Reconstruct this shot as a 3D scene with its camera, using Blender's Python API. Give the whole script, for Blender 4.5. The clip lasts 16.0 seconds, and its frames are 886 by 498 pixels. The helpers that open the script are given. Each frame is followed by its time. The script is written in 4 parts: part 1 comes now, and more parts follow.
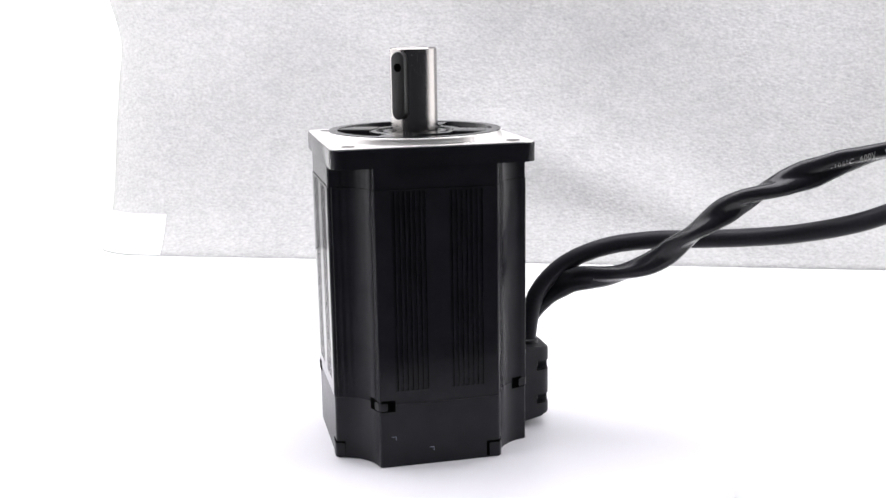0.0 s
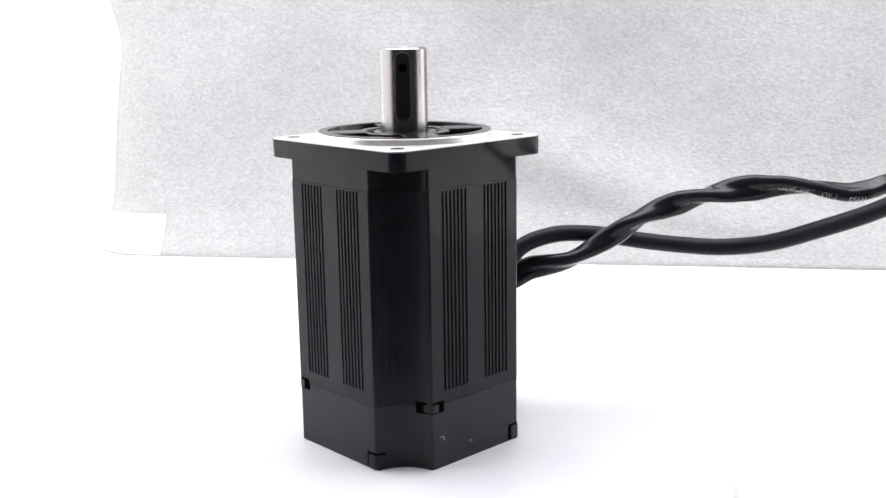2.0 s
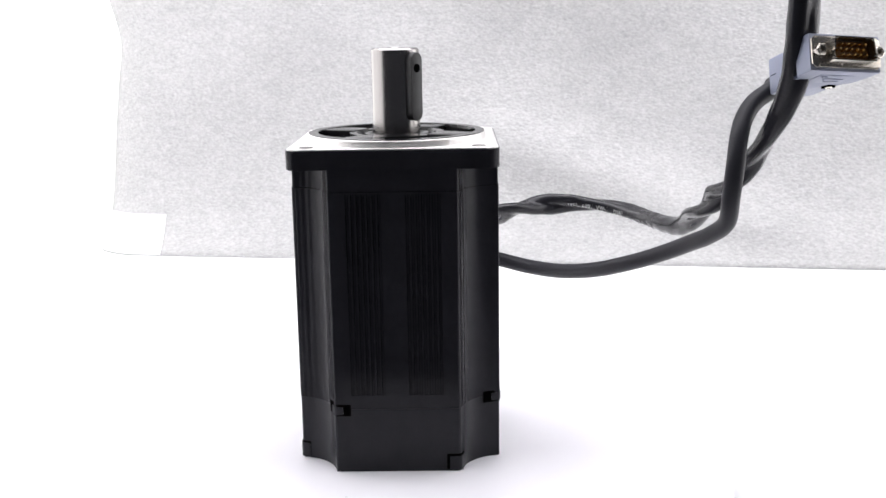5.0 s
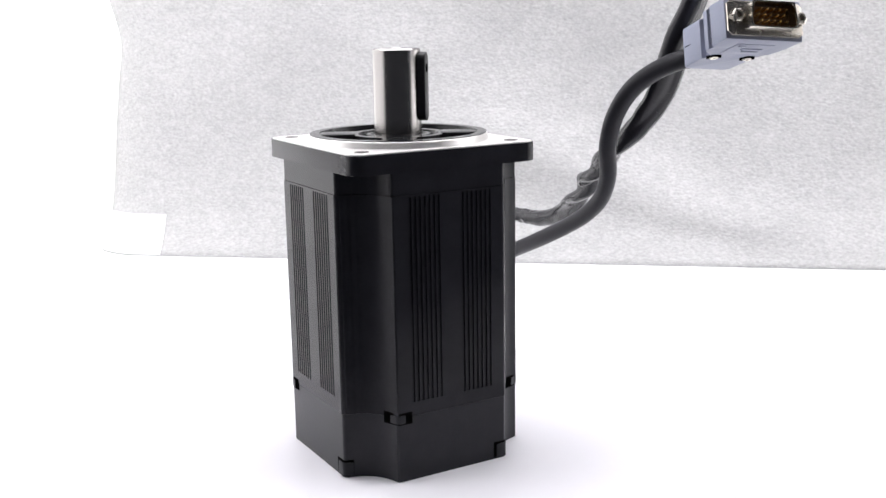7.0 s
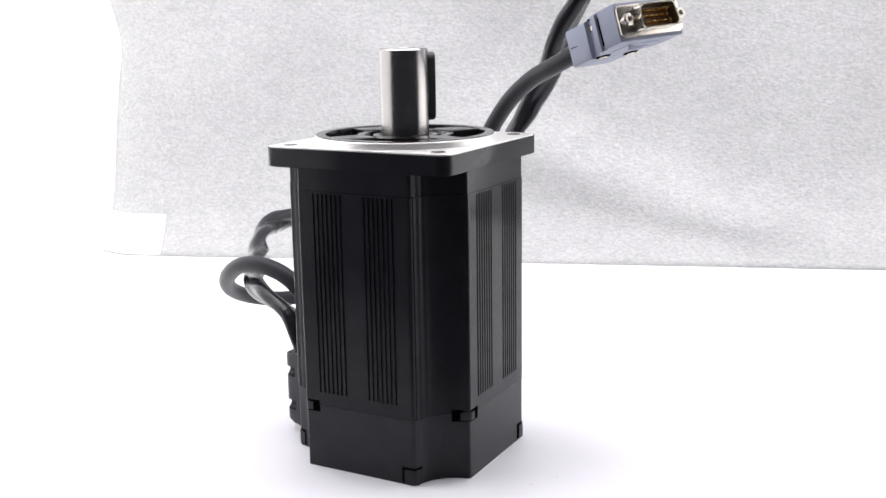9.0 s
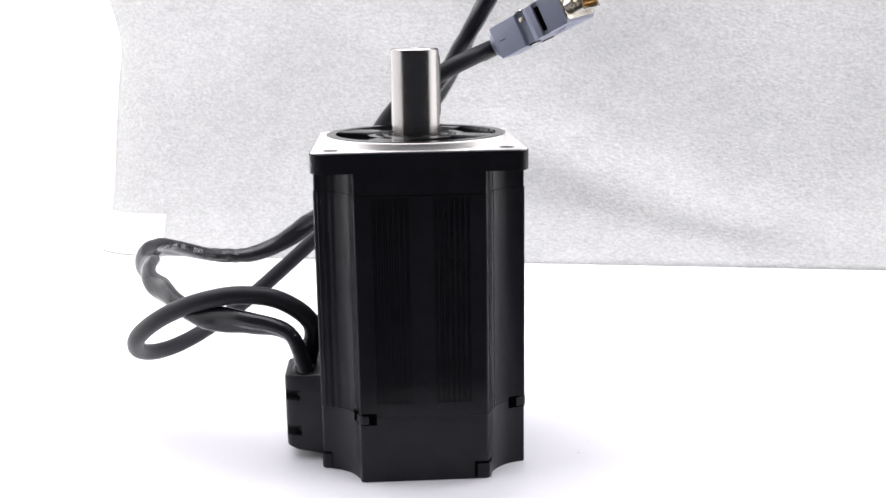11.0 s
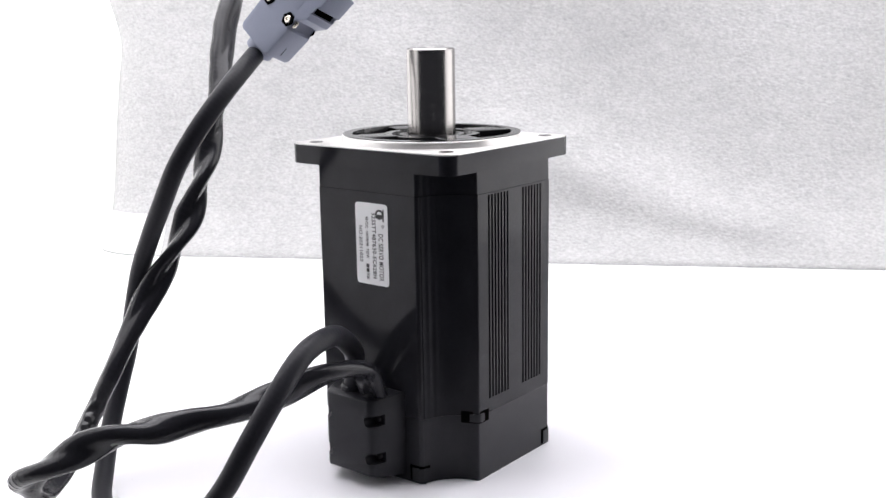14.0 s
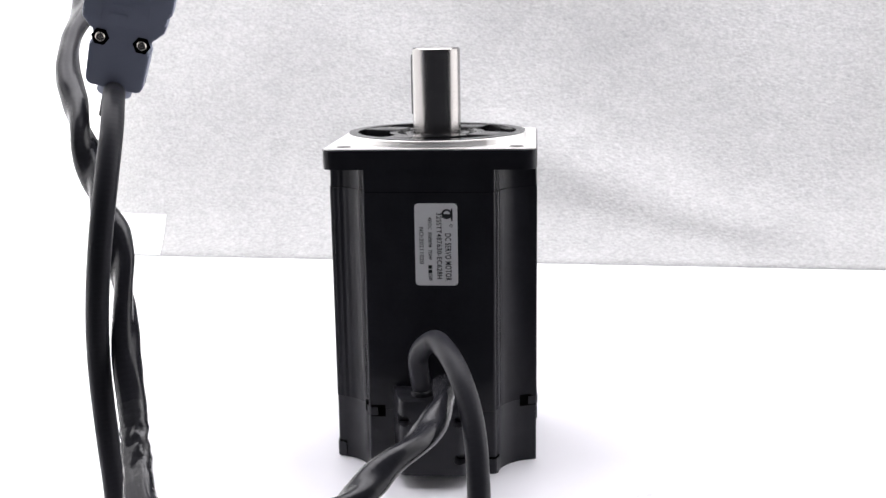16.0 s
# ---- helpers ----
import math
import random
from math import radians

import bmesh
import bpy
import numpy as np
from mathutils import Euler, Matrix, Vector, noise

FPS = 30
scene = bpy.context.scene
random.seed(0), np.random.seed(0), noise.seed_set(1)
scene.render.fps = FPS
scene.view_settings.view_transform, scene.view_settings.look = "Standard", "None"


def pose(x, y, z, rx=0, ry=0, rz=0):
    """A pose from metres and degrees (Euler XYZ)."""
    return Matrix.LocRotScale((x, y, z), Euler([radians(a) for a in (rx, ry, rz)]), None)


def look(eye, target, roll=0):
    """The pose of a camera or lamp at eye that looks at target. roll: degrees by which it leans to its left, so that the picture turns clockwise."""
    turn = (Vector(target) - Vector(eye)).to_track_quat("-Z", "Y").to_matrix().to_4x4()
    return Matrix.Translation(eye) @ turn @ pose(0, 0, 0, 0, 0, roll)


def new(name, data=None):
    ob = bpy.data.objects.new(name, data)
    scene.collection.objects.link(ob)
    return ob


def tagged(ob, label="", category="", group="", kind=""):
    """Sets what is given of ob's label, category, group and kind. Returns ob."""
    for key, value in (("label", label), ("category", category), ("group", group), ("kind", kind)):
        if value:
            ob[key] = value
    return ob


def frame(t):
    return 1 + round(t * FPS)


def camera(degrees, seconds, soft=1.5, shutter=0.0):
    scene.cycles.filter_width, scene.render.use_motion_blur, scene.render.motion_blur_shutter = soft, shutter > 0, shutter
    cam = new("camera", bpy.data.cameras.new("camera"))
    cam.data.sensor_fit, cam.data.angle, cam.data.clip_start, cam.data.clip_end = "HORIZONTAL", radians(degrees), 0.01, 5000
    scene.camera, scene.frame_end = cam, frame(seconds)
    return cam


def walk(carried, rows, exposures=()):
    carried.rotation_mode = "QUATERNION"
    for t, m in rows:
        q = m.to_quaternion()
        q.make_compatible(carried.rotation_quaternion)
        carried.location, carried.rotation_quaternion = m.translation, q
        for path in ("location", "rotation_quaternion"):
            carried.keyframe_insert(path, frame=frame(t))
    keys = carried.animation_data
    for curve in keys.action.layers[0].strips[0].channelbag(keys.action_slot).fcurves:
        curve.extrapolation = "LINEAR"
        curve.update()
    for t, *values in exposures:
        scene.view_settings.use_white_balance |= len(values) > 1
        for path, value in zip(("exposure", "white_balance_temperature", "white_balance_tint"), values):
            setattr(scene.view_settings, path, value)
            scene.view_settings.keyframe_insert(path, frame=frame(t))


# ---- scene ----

# The camera stands still before a small turntable in a white photo tent.
cam = camera(44.71, 16.0, soft=1.5)
EYE = pose(0, -0.43406, 0.17312, 77.945, 0.884, -1.467)
walk(cam, [(0.0, EYE), (16.0, EYE)])

# ---- light: a soft white tent with a lamp under its roof and glowing walls ----
world = bpy.data.worlds.new("tent_air")
scene.world = world
world.use_nodes = True
world.node_tree.nodes["Background"].inputs[0].default_value = (0.82, 0.85, 1.0, 1)
world.node_tree.nodes["Background"].inputs[1].default_value = 0.06


def softbox(name, m, sx, sy, watts, colour=(1, 1, 1)):
    data = bpy.data.lights.new(name, "AREA")
    data.shape, data.size, data.size_y, data.energy, data.color = "RECTANGLE", sx, sy, watts, colour
    ob = new(name, data)
    ob.matrix_world = m
    return ob


softbox("roof_lamp", look((0.0, 0.12, 0.74), (0.0, 0.12, 0)), 0.9, 0.55, 7.5, (1.0, 0.98, 1.03))
scene.view_settings.exposure = 0.0


# ---- materials ----
def material(name, colour, rough=0.5, metal=0.0, vary=0.1, scale=60.0, bump=0.0, bump_scale=400.0, spec=0.5, coat=0.0, streak=1.0):
    """A surface with two scales of uneven tone and gloss, and fine relief."""
    mat = bpy.data.materials.new(name)
    mat.use_nodes = True
    nt = mat.node_tree
    b = nt.nodes["Principled BSDF"]
    b.inputs["Metallic"].default_value = metal
    b.inputs["Specular IOR Level"].default_value = spec
    b.inputs["Coat Weight"].default_value = coat
    tc = nt.nodes.new("ShaderNodeTexCoord")
    n1 = nt.nodes.new("ShaderNodeTexNoise")
    n1.inputs["Scale"].default_value, n1.inputs["Detail"].default_value = scale, 6
    n2 = nt.nodes.new("ShaderNodeTexNoise")
    n2.inputs["Scale"].default_value, n2.inputs["Detail"].default_value = scale * 9, 3
    mp = nt.nodes.new("ShaderNodeMapping")
    mp.inputs["Scale"].default_value = (1, 1, streak)
    nt.links.new(tc.outputs["Object"], mp.inputs["Vector"])
    for n in (n1, n2):
        nt.links.new(mp.outputs[0], n.inputs["Vector"])
    add = nt.nodes.new("ShaderNodeMath")
    add.operation = "MULTIPLY_ADD"
    add.inputs[1].default_value = 0.4
    nt.links.new(n2.outputs["Fac"], add.inputs[0])
    nt.links.new(n1.outputs["Fac"], add.inputs[2])
    ramp = nt.nodes.new("ShaderNodeMapRange")
    ramp.inputs[1].default_value, ramp.inputs[2].default_value = 0.35, 1.05
    ramp.inputs[3].default_value, ramp.inputs[4].default_value = 1 - vary, 1 + vary
    nt.links.new(add.outputs[0], ramp.inputs[0])
    mul = nt.nodes.new("ShaderNodeVectorMath")
    mul.operation = "SCALE"
    mul.inputs[0].default_value = colour
    nt.links.new(ramp.outputs[0], mul.inputs["Scale"])
    nt.links.new(mul.outputs[0], b.inputs["Base Color"])
    rr = nt.nodes.new("ShaderNodeMapRange")
    rr.inputs[1].default_value, rr.inputs[2].default_value = 0.3, 1.1
    rr.inputs[3].default_value, rr.inputs[4].default_value = max(0.02, rough * 0.85), min(1, rough * 1.15)
    nt.links.new(add.outputs[0], rr.inputs[0])
    nt.links.new(rr.outputs[0], b.inputs["Roughness"])
    if bump:
        n3 = nt.nodes.new("ShaderNodeTexNoise")
        n3.inputs["Scale"].default_value, n3.inputs["Detail"].default_value = bump_scale, 4
        nt.links.new(tc.outputs["Object"], n3.inputs["Vector"])
        bp = nt.nodes.new("ShaderNodeBump")
        bp.inputs["Strength"].default_value, bp.inputs["Distance"].default_value = bump, 0.0006
        nt.links.new(n3.outputs["Fac"], bp.inputs["Height"])
        nt.links.new(bp.outputs[0], b.inputs["Normal"])
    return mat


BLACK = material("black_paint", (0.0170, 0.0170, 0.0205), 0.10, 0, 0.2, 90, 0.015, 900, spec=0.14)
HOLLOW_PAINT = material("matt_black_paint", (0.0170, 0.0170, 0.0205), 0.22, 0, 0.2, 90, 0.02, 900, spec=0.09)
COVER = material("black_plastic", (0.0185, 0.0185, 0.0225), 0.31, 0, 0.2, 120, 0.08, 1400, spec=0.19)
STEEL = material("turned_steel", (0.34, 0.325, 0.315), 0.23, 1.0, 0.10, 260, 0.012, 900, streak=0.03)
ALU = material("machined_aluminium", (0.78, 0.765, 0.75), 0.42, 0.8, 0.07, 120, 0.05, 700)
KEYM = material("blackened_steel", (0.02, 0.02, 0.021), 0.4, 0.3, 0.2, 150)
PVC = material("black_pvc", (0.0220, 0.0220, 0.0265), 0.38, 0, 0.2, 150, 0.10, 900, spec=0.12)
SLEEVE = material("shrink_sleeve", (0.0185, 0.0185, 0.0225), 0.20, 0, 0.3, 130, 0.3, 130, spec=0.28)
FILM = material("clear_film_over_black", (0.024, 0.024, 0.027), 0.14, 0, 0.4, 200, 0.4, 260, spec=0.40)
HOOD = material("grey_plastic", (0.225, 0.245, 0.325), 0.5, 0, 0.06, 120, 0.1, 900)
NICKEL = material("nickel", (0.58, 0.54, 0.48), 0.26, 1.0, 0.08, 200)
GOLD = material("gold_pin", (0.85, 0.6, 0.25), 0.25, 1.0, 0.05, 200)
AMBER = material("brown_insulator", (0.16, 0.075, 0.02), 0.45, 0, 0.1, 300)
# near-black without gloss: painted shade for recesses that are not cut
RECESS_SHADE = material("recess_shade", (0.002, 0.002, 0.002), 0.7, spec=0.0)
GLOSS = material("gloss_black", (0.012, 0.012, 0.013), 0.14, 0, 0.2, 120, spec=0.25)
PAPER = material("silver_label", (0.72, 0.72, 0.73), 0.45, 0.1, 0.04, 200)
INK = material("black_ink", (0.008, 0.008, 0.009), 0.6)
PRINT = material("white_print", (0.6, 0.6, 0.6), 0.6)
WHITE = material("white_acrylic", (0.82, 0.81, 0.845), 0.3, 0, 0.01, 40)
TAPE = material("pale_tape", (0.86, 0.86, 0.865), 0.6, 0, 0.02, 40)
TABLE = material("white_sheet", (0.91, 0.91, 0.91), 0.6, 0, 0.01, 20)


def foam(name):
    """Dimpled packing foam: small pits and lumps over a faint larger mottling."""
    mat = material(name, (0.50, 0.50, 0.51), 0.6, 0, 0.0, 40)
    nt = mat.node_tree
    b = nt.nodes["Principled BSDF"]
    tc = nt.nodes.new("ShaderNodeTexCoord")
    mp = nt.nodes.new("ShaderNodeMapping")
    mp.inputs["Scale"].default_value = (0.8, 1, 1.2)
    nt.links.new(tc.outputs["Object"], mp.inputs["Vector"])
    tone = None
    for scale, detail, amount in ((14, 2, 0.11), (60, 3, 0.08), (480, 2, 0.20), (260, 3, 0.17)):
        n = nt.nodes.new("ShaderNodeTexNoise")
        n.inputs["Scale"].default_value, n.inputs["Detail"].default_value = scale, detail
        nt.links.new(mp.outputs[0], n.inputs["Vector"])
        m = nt.nodes.new("ShaderNodeMath")
        m.operation = "MULTIPLY_ADD"
        m.inputs[1].default_value, m.inputs[2].default_value = amount, -amount / 2
        nt.links.new(n.outputs["Fac"], m.inputs[0])
        if tone:
            a = nt.nodes.new("ShaderNodeMath")
            nt.links.new(tone.outputs[0], a.inputs[0])
            nt.links.new(m.outputs[0], a.inputs[1])
            tone = a
        else:
            tone = m
            m.inputs[2].default_value += 0.412
    mix = nt.nodes.new("ShaderNodeCombineColor")
    for k in range(3):
        nt.links.new(tone.outputs[0], mix.inputs[k])
    nt.links.new(mix.outputs[0], b.inputs["Base Color"])
    bp = nt.nodes.new("ShaderNodeBump")
    bp.inputs["Strength"].default_value, bp.inputs["Distance"].default_value = 0.5, 0.0011
    cell = nt.nodes.new("ShaderNodeTexVoronoi")
    cell.feature = "SMOOTH_F1"
    cell.inputs["Scale"].default_value = 400
    nt.links.new(mp.outputs[0], cell.inputs["Vector"])
    dent = nt.nodes.new("ShaderNodeMath")
    dent.operation = "SUBTRACT"
    nt.links.new(n.outputs["Fac"], dent.inputs[0])
    nt.links.new(cell.outputs["Distance"], dent.inputs[1])
    nt.links.new(dent.outputs[0], bp.inputs["Height"])
    nt.links.new(bp.outputs[0], b.inputs["Normal"])
    return mat


def glowing_cloth(name, strength):
    """White tent diffuser cloth; its even glow stands in for lamps behind it."""
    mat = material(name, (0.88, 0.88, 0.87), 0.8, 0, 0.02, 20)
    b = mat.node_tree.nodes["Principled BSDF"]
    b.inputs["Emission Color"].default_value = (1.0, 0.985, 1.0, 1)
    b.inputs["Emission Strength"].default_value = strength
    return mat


FOAM = foam("grey_white_foam")
CLOTH = material("white_cloth", (0.88, 0.88, 0.87), 0.8, 0, 0.02, 20)
GLOW_LEFT = glowing_cloth("glowing_cloth_left", 0.88)
GLOW_RIGHT = glowing_cloth("glowing_cloth_right", 1.65)


# ---- mesh helpers ----
def link(name, bm, mat, parent=None, label="", smooth=None):
    me = bpy.data.meshes.new(name)
    bmesh.ops.recalc_face_normals(bm, faces=bm.faces)
    bm.normal_update()
    if smooth is not None:
        for f in bm.faces:
            f.smooth = True
        for e in bm.edges:
            if len(e.link_faces) == 2 and e.calc_face_angle(0) > radians(smooth):
                e.smooth = False
    bm.to_mesh(me)
    bm.free()
    me.materials.append(mat)
    ob = new(name, me)
    ob.parent = parent
    if label:
        tagged(ob, label)
    return ob


def part(name, bm, material_, parent, label="", smooth=32):
    return link(name, bm, material_, parent, label, smooth)


def prism(outline, z0, z1, bm=None, bevel=0.0, foot_only=False):
    """An upright prism over a closed outline of (x, y)."""
    bm = bm or bmesh.new()
    low = [bm.verts.new((x, y, z0)) for x, y in outline]
    high = [bm.verts.new((x, y, z1)) for x, y in outline]
    n = len(outline)
    bm.faces.new(low[::-1])
    bm.faces.new(high)
    for i in range(n):
        bm.faces.new((low[i], low[(i + 1) % n], high[(i + 1) % n], high[i]))
    if bevel:
        es = [e for e in bm.edges if abs(e.verts[0].co.z - e.verts[1].co.z) < 1e-7 and not (foot_only and e.verts[0].co.z > z0 + 1e-7)]
        bmesh.ops.bevel(bm, geom=es, offset=bevel, segments=2, affect="EDGES", profile=0.6)
    return bm


def turned(profile, seg=64, bm=None):
    """A body of revolution about z from (r, z) pairs; ends at r = 0 are closed."""
    bm = bm or bmesh.new()
    rings = []
    for r, z in profile:
        if r == 0:
            rings.append([bm.verts.new((0, 0, z))])
        else:
            rings.append([bm.verts.new((r * math.cos(a), r * math.sin(a), z)) for a in (2 * math.pi * k / seg for k in range(seg))])
    for a, b in zip(rings, rings[1:]):
        for k in range(seg):
            l = (k + 1) % seg
            if len(a) == 1:
                bm.faces.new((a[0], b[k], b[l]))
            elif len(b) == 1:
                bm.faces.new((a[k], a[l], b[0]))
            else:
                bm.faces.new((a[k], a[l], b[l], b[k]))
    return bm


def block(x0, x1, y0, y1, z0, z1, bevel=0.0004, bm=None):
    bm2 = bmesh.new()
    bmesh.ops.create_cube(bm2, size=1)
    for v in bm2.verts:
        v.co = ((x0 + x1) / 2 + v.co.x * (x1 - x0), (y0 + y1) / 2 + v.co.y * (y1 - y0), (z0 + z1) / 2 + v.co.z * (z1 - z0))
    if bevel:
        bmesh.ops.bevel(bm2, geom=bm2.edges[:], offset=bevel, segments=2, affect="EDGES", profile=0.6)
    if bm is None:
        return bm2
    return join(bm, bm2)


def join(bm, other):
    """Add a second bmesh to the first."""
    me = bpy.data.meshes.new("tmp")
    other.to_mesh(me)
    other.free()
    bm.from_mesh(me)
    bpy.data.meshes.remove(me)
    return bm


def spin(points, quarter):
    c, s = ((1, 0), (0, 1), (-1, 0), (0, -1))[quarter % 4]
    return [(c * x - s * y, s * x + c * y) for x, y in points]


# ---- the tent ----
DISC = 0.129
TABLE_Z = -0.020


def sheet(name, grid, mat, thick, label, category, smooth=60):
    """A sheet over rows of points, given thickness."""
    bm = bmesh.new()
    vs = [[bm.verts.new(p) for p in row] for row in grid]
    for a, b in zip(vs, vs[1:]):
        for k in range(len(a) - 1):
            bm.faces.new((a[k], a[k + 1], b[k + 1], b[k]))
    ob = link(name, bm, mat, None, "", smooth)
    m = ob.modifiers.new("thick", "SOLIDIFY")
    m.thickness, m.offset = thick, 0
    return tagged(ob, label, category, kind="structure")


def tent():
    xs = [-0.62 + 0.062 * i for i in range(21)]
    sheet("floor", [[(x, y, TABLE_Z - 0.001) for x in xs] for y in (-0.21, -0.1, 0, 0.3, 0.66)], TABLE, 0.002,
          "smooth white sheet covering the table top", "table top")
    # the foam flares out at its foot, bends back at its wavy cut edge and sags in between
    cut = ((0, -0.277), (0.028, -0.2757), (0.06, -0.2743), (0.104, -0.2710), (0.142, -0.2660), (0.172, -0.2610), (0.190, -0.2630), (0.215, -0.2700), (0.25, -0.275), (0.9, -0.29))

    def cut_at(h):
        return float(np.interp(h, [c[0] for c in cut], [c[1] for c in cut]))

    def stand(x, h):
        flare = float(np.interp(x, [-0.28, -0.05, 0.04, 0.26, 0.4], [0.085, 0.085, 0.125, 0.055, 0.040]))
        d = max(0.0, 1 - (x - cut_at(h)) / 0.035)
        sag = min(1, h / 0.12) * (0.018 * noise.noise((x * 4 + 2 * h, h * 6 + 2.2 * x, 0.3)) + 0.004 * noise.noise((x * 12, h * 12, 2.3)))
        way = h - (0.115 - 0.34 * x)
        fold = 0.0125 * math.exp(-(way / 0.022) ** 2) * min(1, max(0, (x + 0.02) / 0.10)) * min(1, h / 0.03)
        curl = 0.030 * (1 - math.exp(-h / 0.020)) * float(np.interp(x, [0.20, 0.36], [1, 0]))
        return 0.4245 + curl - fold - 0.185 * x + 0.052 * (1 - math.exp(-h / flare)) - 0.11 * h + 0.018 * d * d + sag
    rows = []
    for k in range(56):
        h = 0.0002 + (0.0035 * k if k < 12 else 0.042 + 0.011 * (k - 12) if k < 34 else 0.284 + 0.027 * (k - 34))
        xs = [cut_at(h) + (0.592 - cut_at(h)) * (i / 64) ** 1.15 for i in range(65)]
        rows.append([(x, stand(x, h), TABLE_Z + h) for x in xs])
    sheet("backdrop", rows, FOAM, 0.001, "grey-white dimpled foam sheet standing behind", "backdrop")
    hem = [[(-0.2765 + 0.0035 * i, stand(-0.2765 + 0.0035 * i, 0.001 + 0.0032 * k) - 0.0016, TABLE_Z + 0.001 + 0.0032 * k) for i in range(17)] for k in range(10)]
    sheet("trim", hem, TAPE, 0.0005, "strip of white tape along the foot of the backdrop", "tape")
    side = []
    for k in range(14):
        z = TABLE_Z - 0.0005 + 0.062 * k
        side.append([(-0.43 - 0.05 * (1 - math.cos(min(1.5, (0.6 - y) * 2))), y, z) for y in [0.60 - 0.06 * i for i in range(15)]])
    sheet("wall_left", side, GLOW_LEFT, 0.003, "glowing white diffuser cloth side of the photo tent", "tent wall")
    # added back cloth; its emission whitens the gap beside the backdrop
    back = [[(x, 0.64, TABLE_Z - 0.0005 + 0.2 * k) for x in (-0.64, -0.3, 0.0, 0.3, 0.64)] for k in range(5)]
    sheet("wall_back", back, GLOW_LEFT, 0.003, "glowing white diffuser cloth back of the photo tent", "tent wall")
    # unseen right cloth; its stronger emission lifts the backdrop's right side
    right = [[(0.60, y, TABLE_Z - 0.0005 + 0.2 * k) for y in (0.62, 0.3, 0.0, -0.2)] for k in range(5)]
    sheet("wall_right", right, GLOW_RIGHT, 0.003, "glowing white diffuser cloth side of the photo tent", "tent wall")
    roof = [[(x, y, 0.79) for x in (-0.62, 0, 0.62)] for y in (-0.2, 0.2, 0.62)]
    sheet("ceiling", roof, CLOTH, 0.003, "plain white cloth roof of the photo tent", "tent roof")


tent()


def turntable():
    top = new("turntable")
    tagged(top, "round glossy white motorised display turntable", "turntable")
    part("plate", turned([(0, -0.014), (DISC - 0.002, -0.014), (DISC, -0.012), (DISC, -0.0015), (DISC - 0.0015, 0), (0, 0)], 128), WHITE, top)
    part("base", turned([(0, TABLE_Z), (0.10, TABLE_Z), (0.10, -0.0143), (0, -0.0143)], 96), WHITE, top)
    return top


# ---- the motor ----
HALF = 0.040
EDGE = 0.0246


ROUND = 0.0014
HOLLOW = 0.0415, 0.0168


def corner_arc(n=36, plain=False):
    """From one face to the next round the corner: a soft edge, a drawn hollow with faint ridges near one side unless plain, a crisper edge."""
    c, radius = HOLLOW

    def edge(r):
        return [(HALF - r + r * math.cos(radians(a)), EDGE - r + r * math.sin(radians(a))) for a in range(0, 91, 10)]
    pts = [(HALF, EDGE - ROUND - 0.0002)] + edge(ROUND)
    for k in range(n):
        u = k / (n - 1)
        a = radians(259 - (259 - 191) * u)
        r = radius - (0 if plain else 0.00024 * math.exp(-((u - 0.13) / 0.03) ** 2) + 0.00016 * math.exp(-((u - 0.27) / 0.03) ** 2))
        pts.append((c + r * math.cos(a), c + r * math.sin(a)))
    return pts + [(y, x) for x, y in edge(0.0008)[::-1]] + [(EDGE - 0.0012, HALF)]


def section(grooved=False, inset=0.0, plain=False):
    """Cross-section of the housing; three faces may carry two bands of cooling grooves."""
    out = []
    for q in range(4):
        pts = []
        if grooved and q != 0:
            for band in (-1, 1):
                for k in range(7):
                    c = band * 0.0112 + (k - 3) * 0.00200
                    for du, dv in ((-0.00055, 0), (-0.0004, -0.0006), (0.0004, -0.0006), (0.00055, 0)):
                        pts.append((HALF - inset + dv, c + du))
        pts += [(x - inset * (x > EDGE), y - inset * (y > EDGE)) for x, y in corner_arc(14 if plain else 36, plain)]
        out += spin(pts, q)
    return out


def rounded_square(h, r, n=6):
    out = []
    for q in range(4):
        out += spin([(h - r + r * math.cos(radians(90 * k / n)), h - r + r * math.sin(radians(90 * k / n))) for k in range(n + 1)], q)
    return out


def matt_hollows(ob):
    """The drawn hollows at the corners keep a duller finish than the faces."""
    ob.data.materials.append(HOLLOW_PAINT)
    for f in ob.data.polygons:
        x, y = abs(f.center.x), abs(f.center.y)
        if abs(f.normal.z) < 0.1 and min(x, y) > EDGE - 0.00005 and max(x, y) < HALF - 0.0009:
            f.material_index = 1


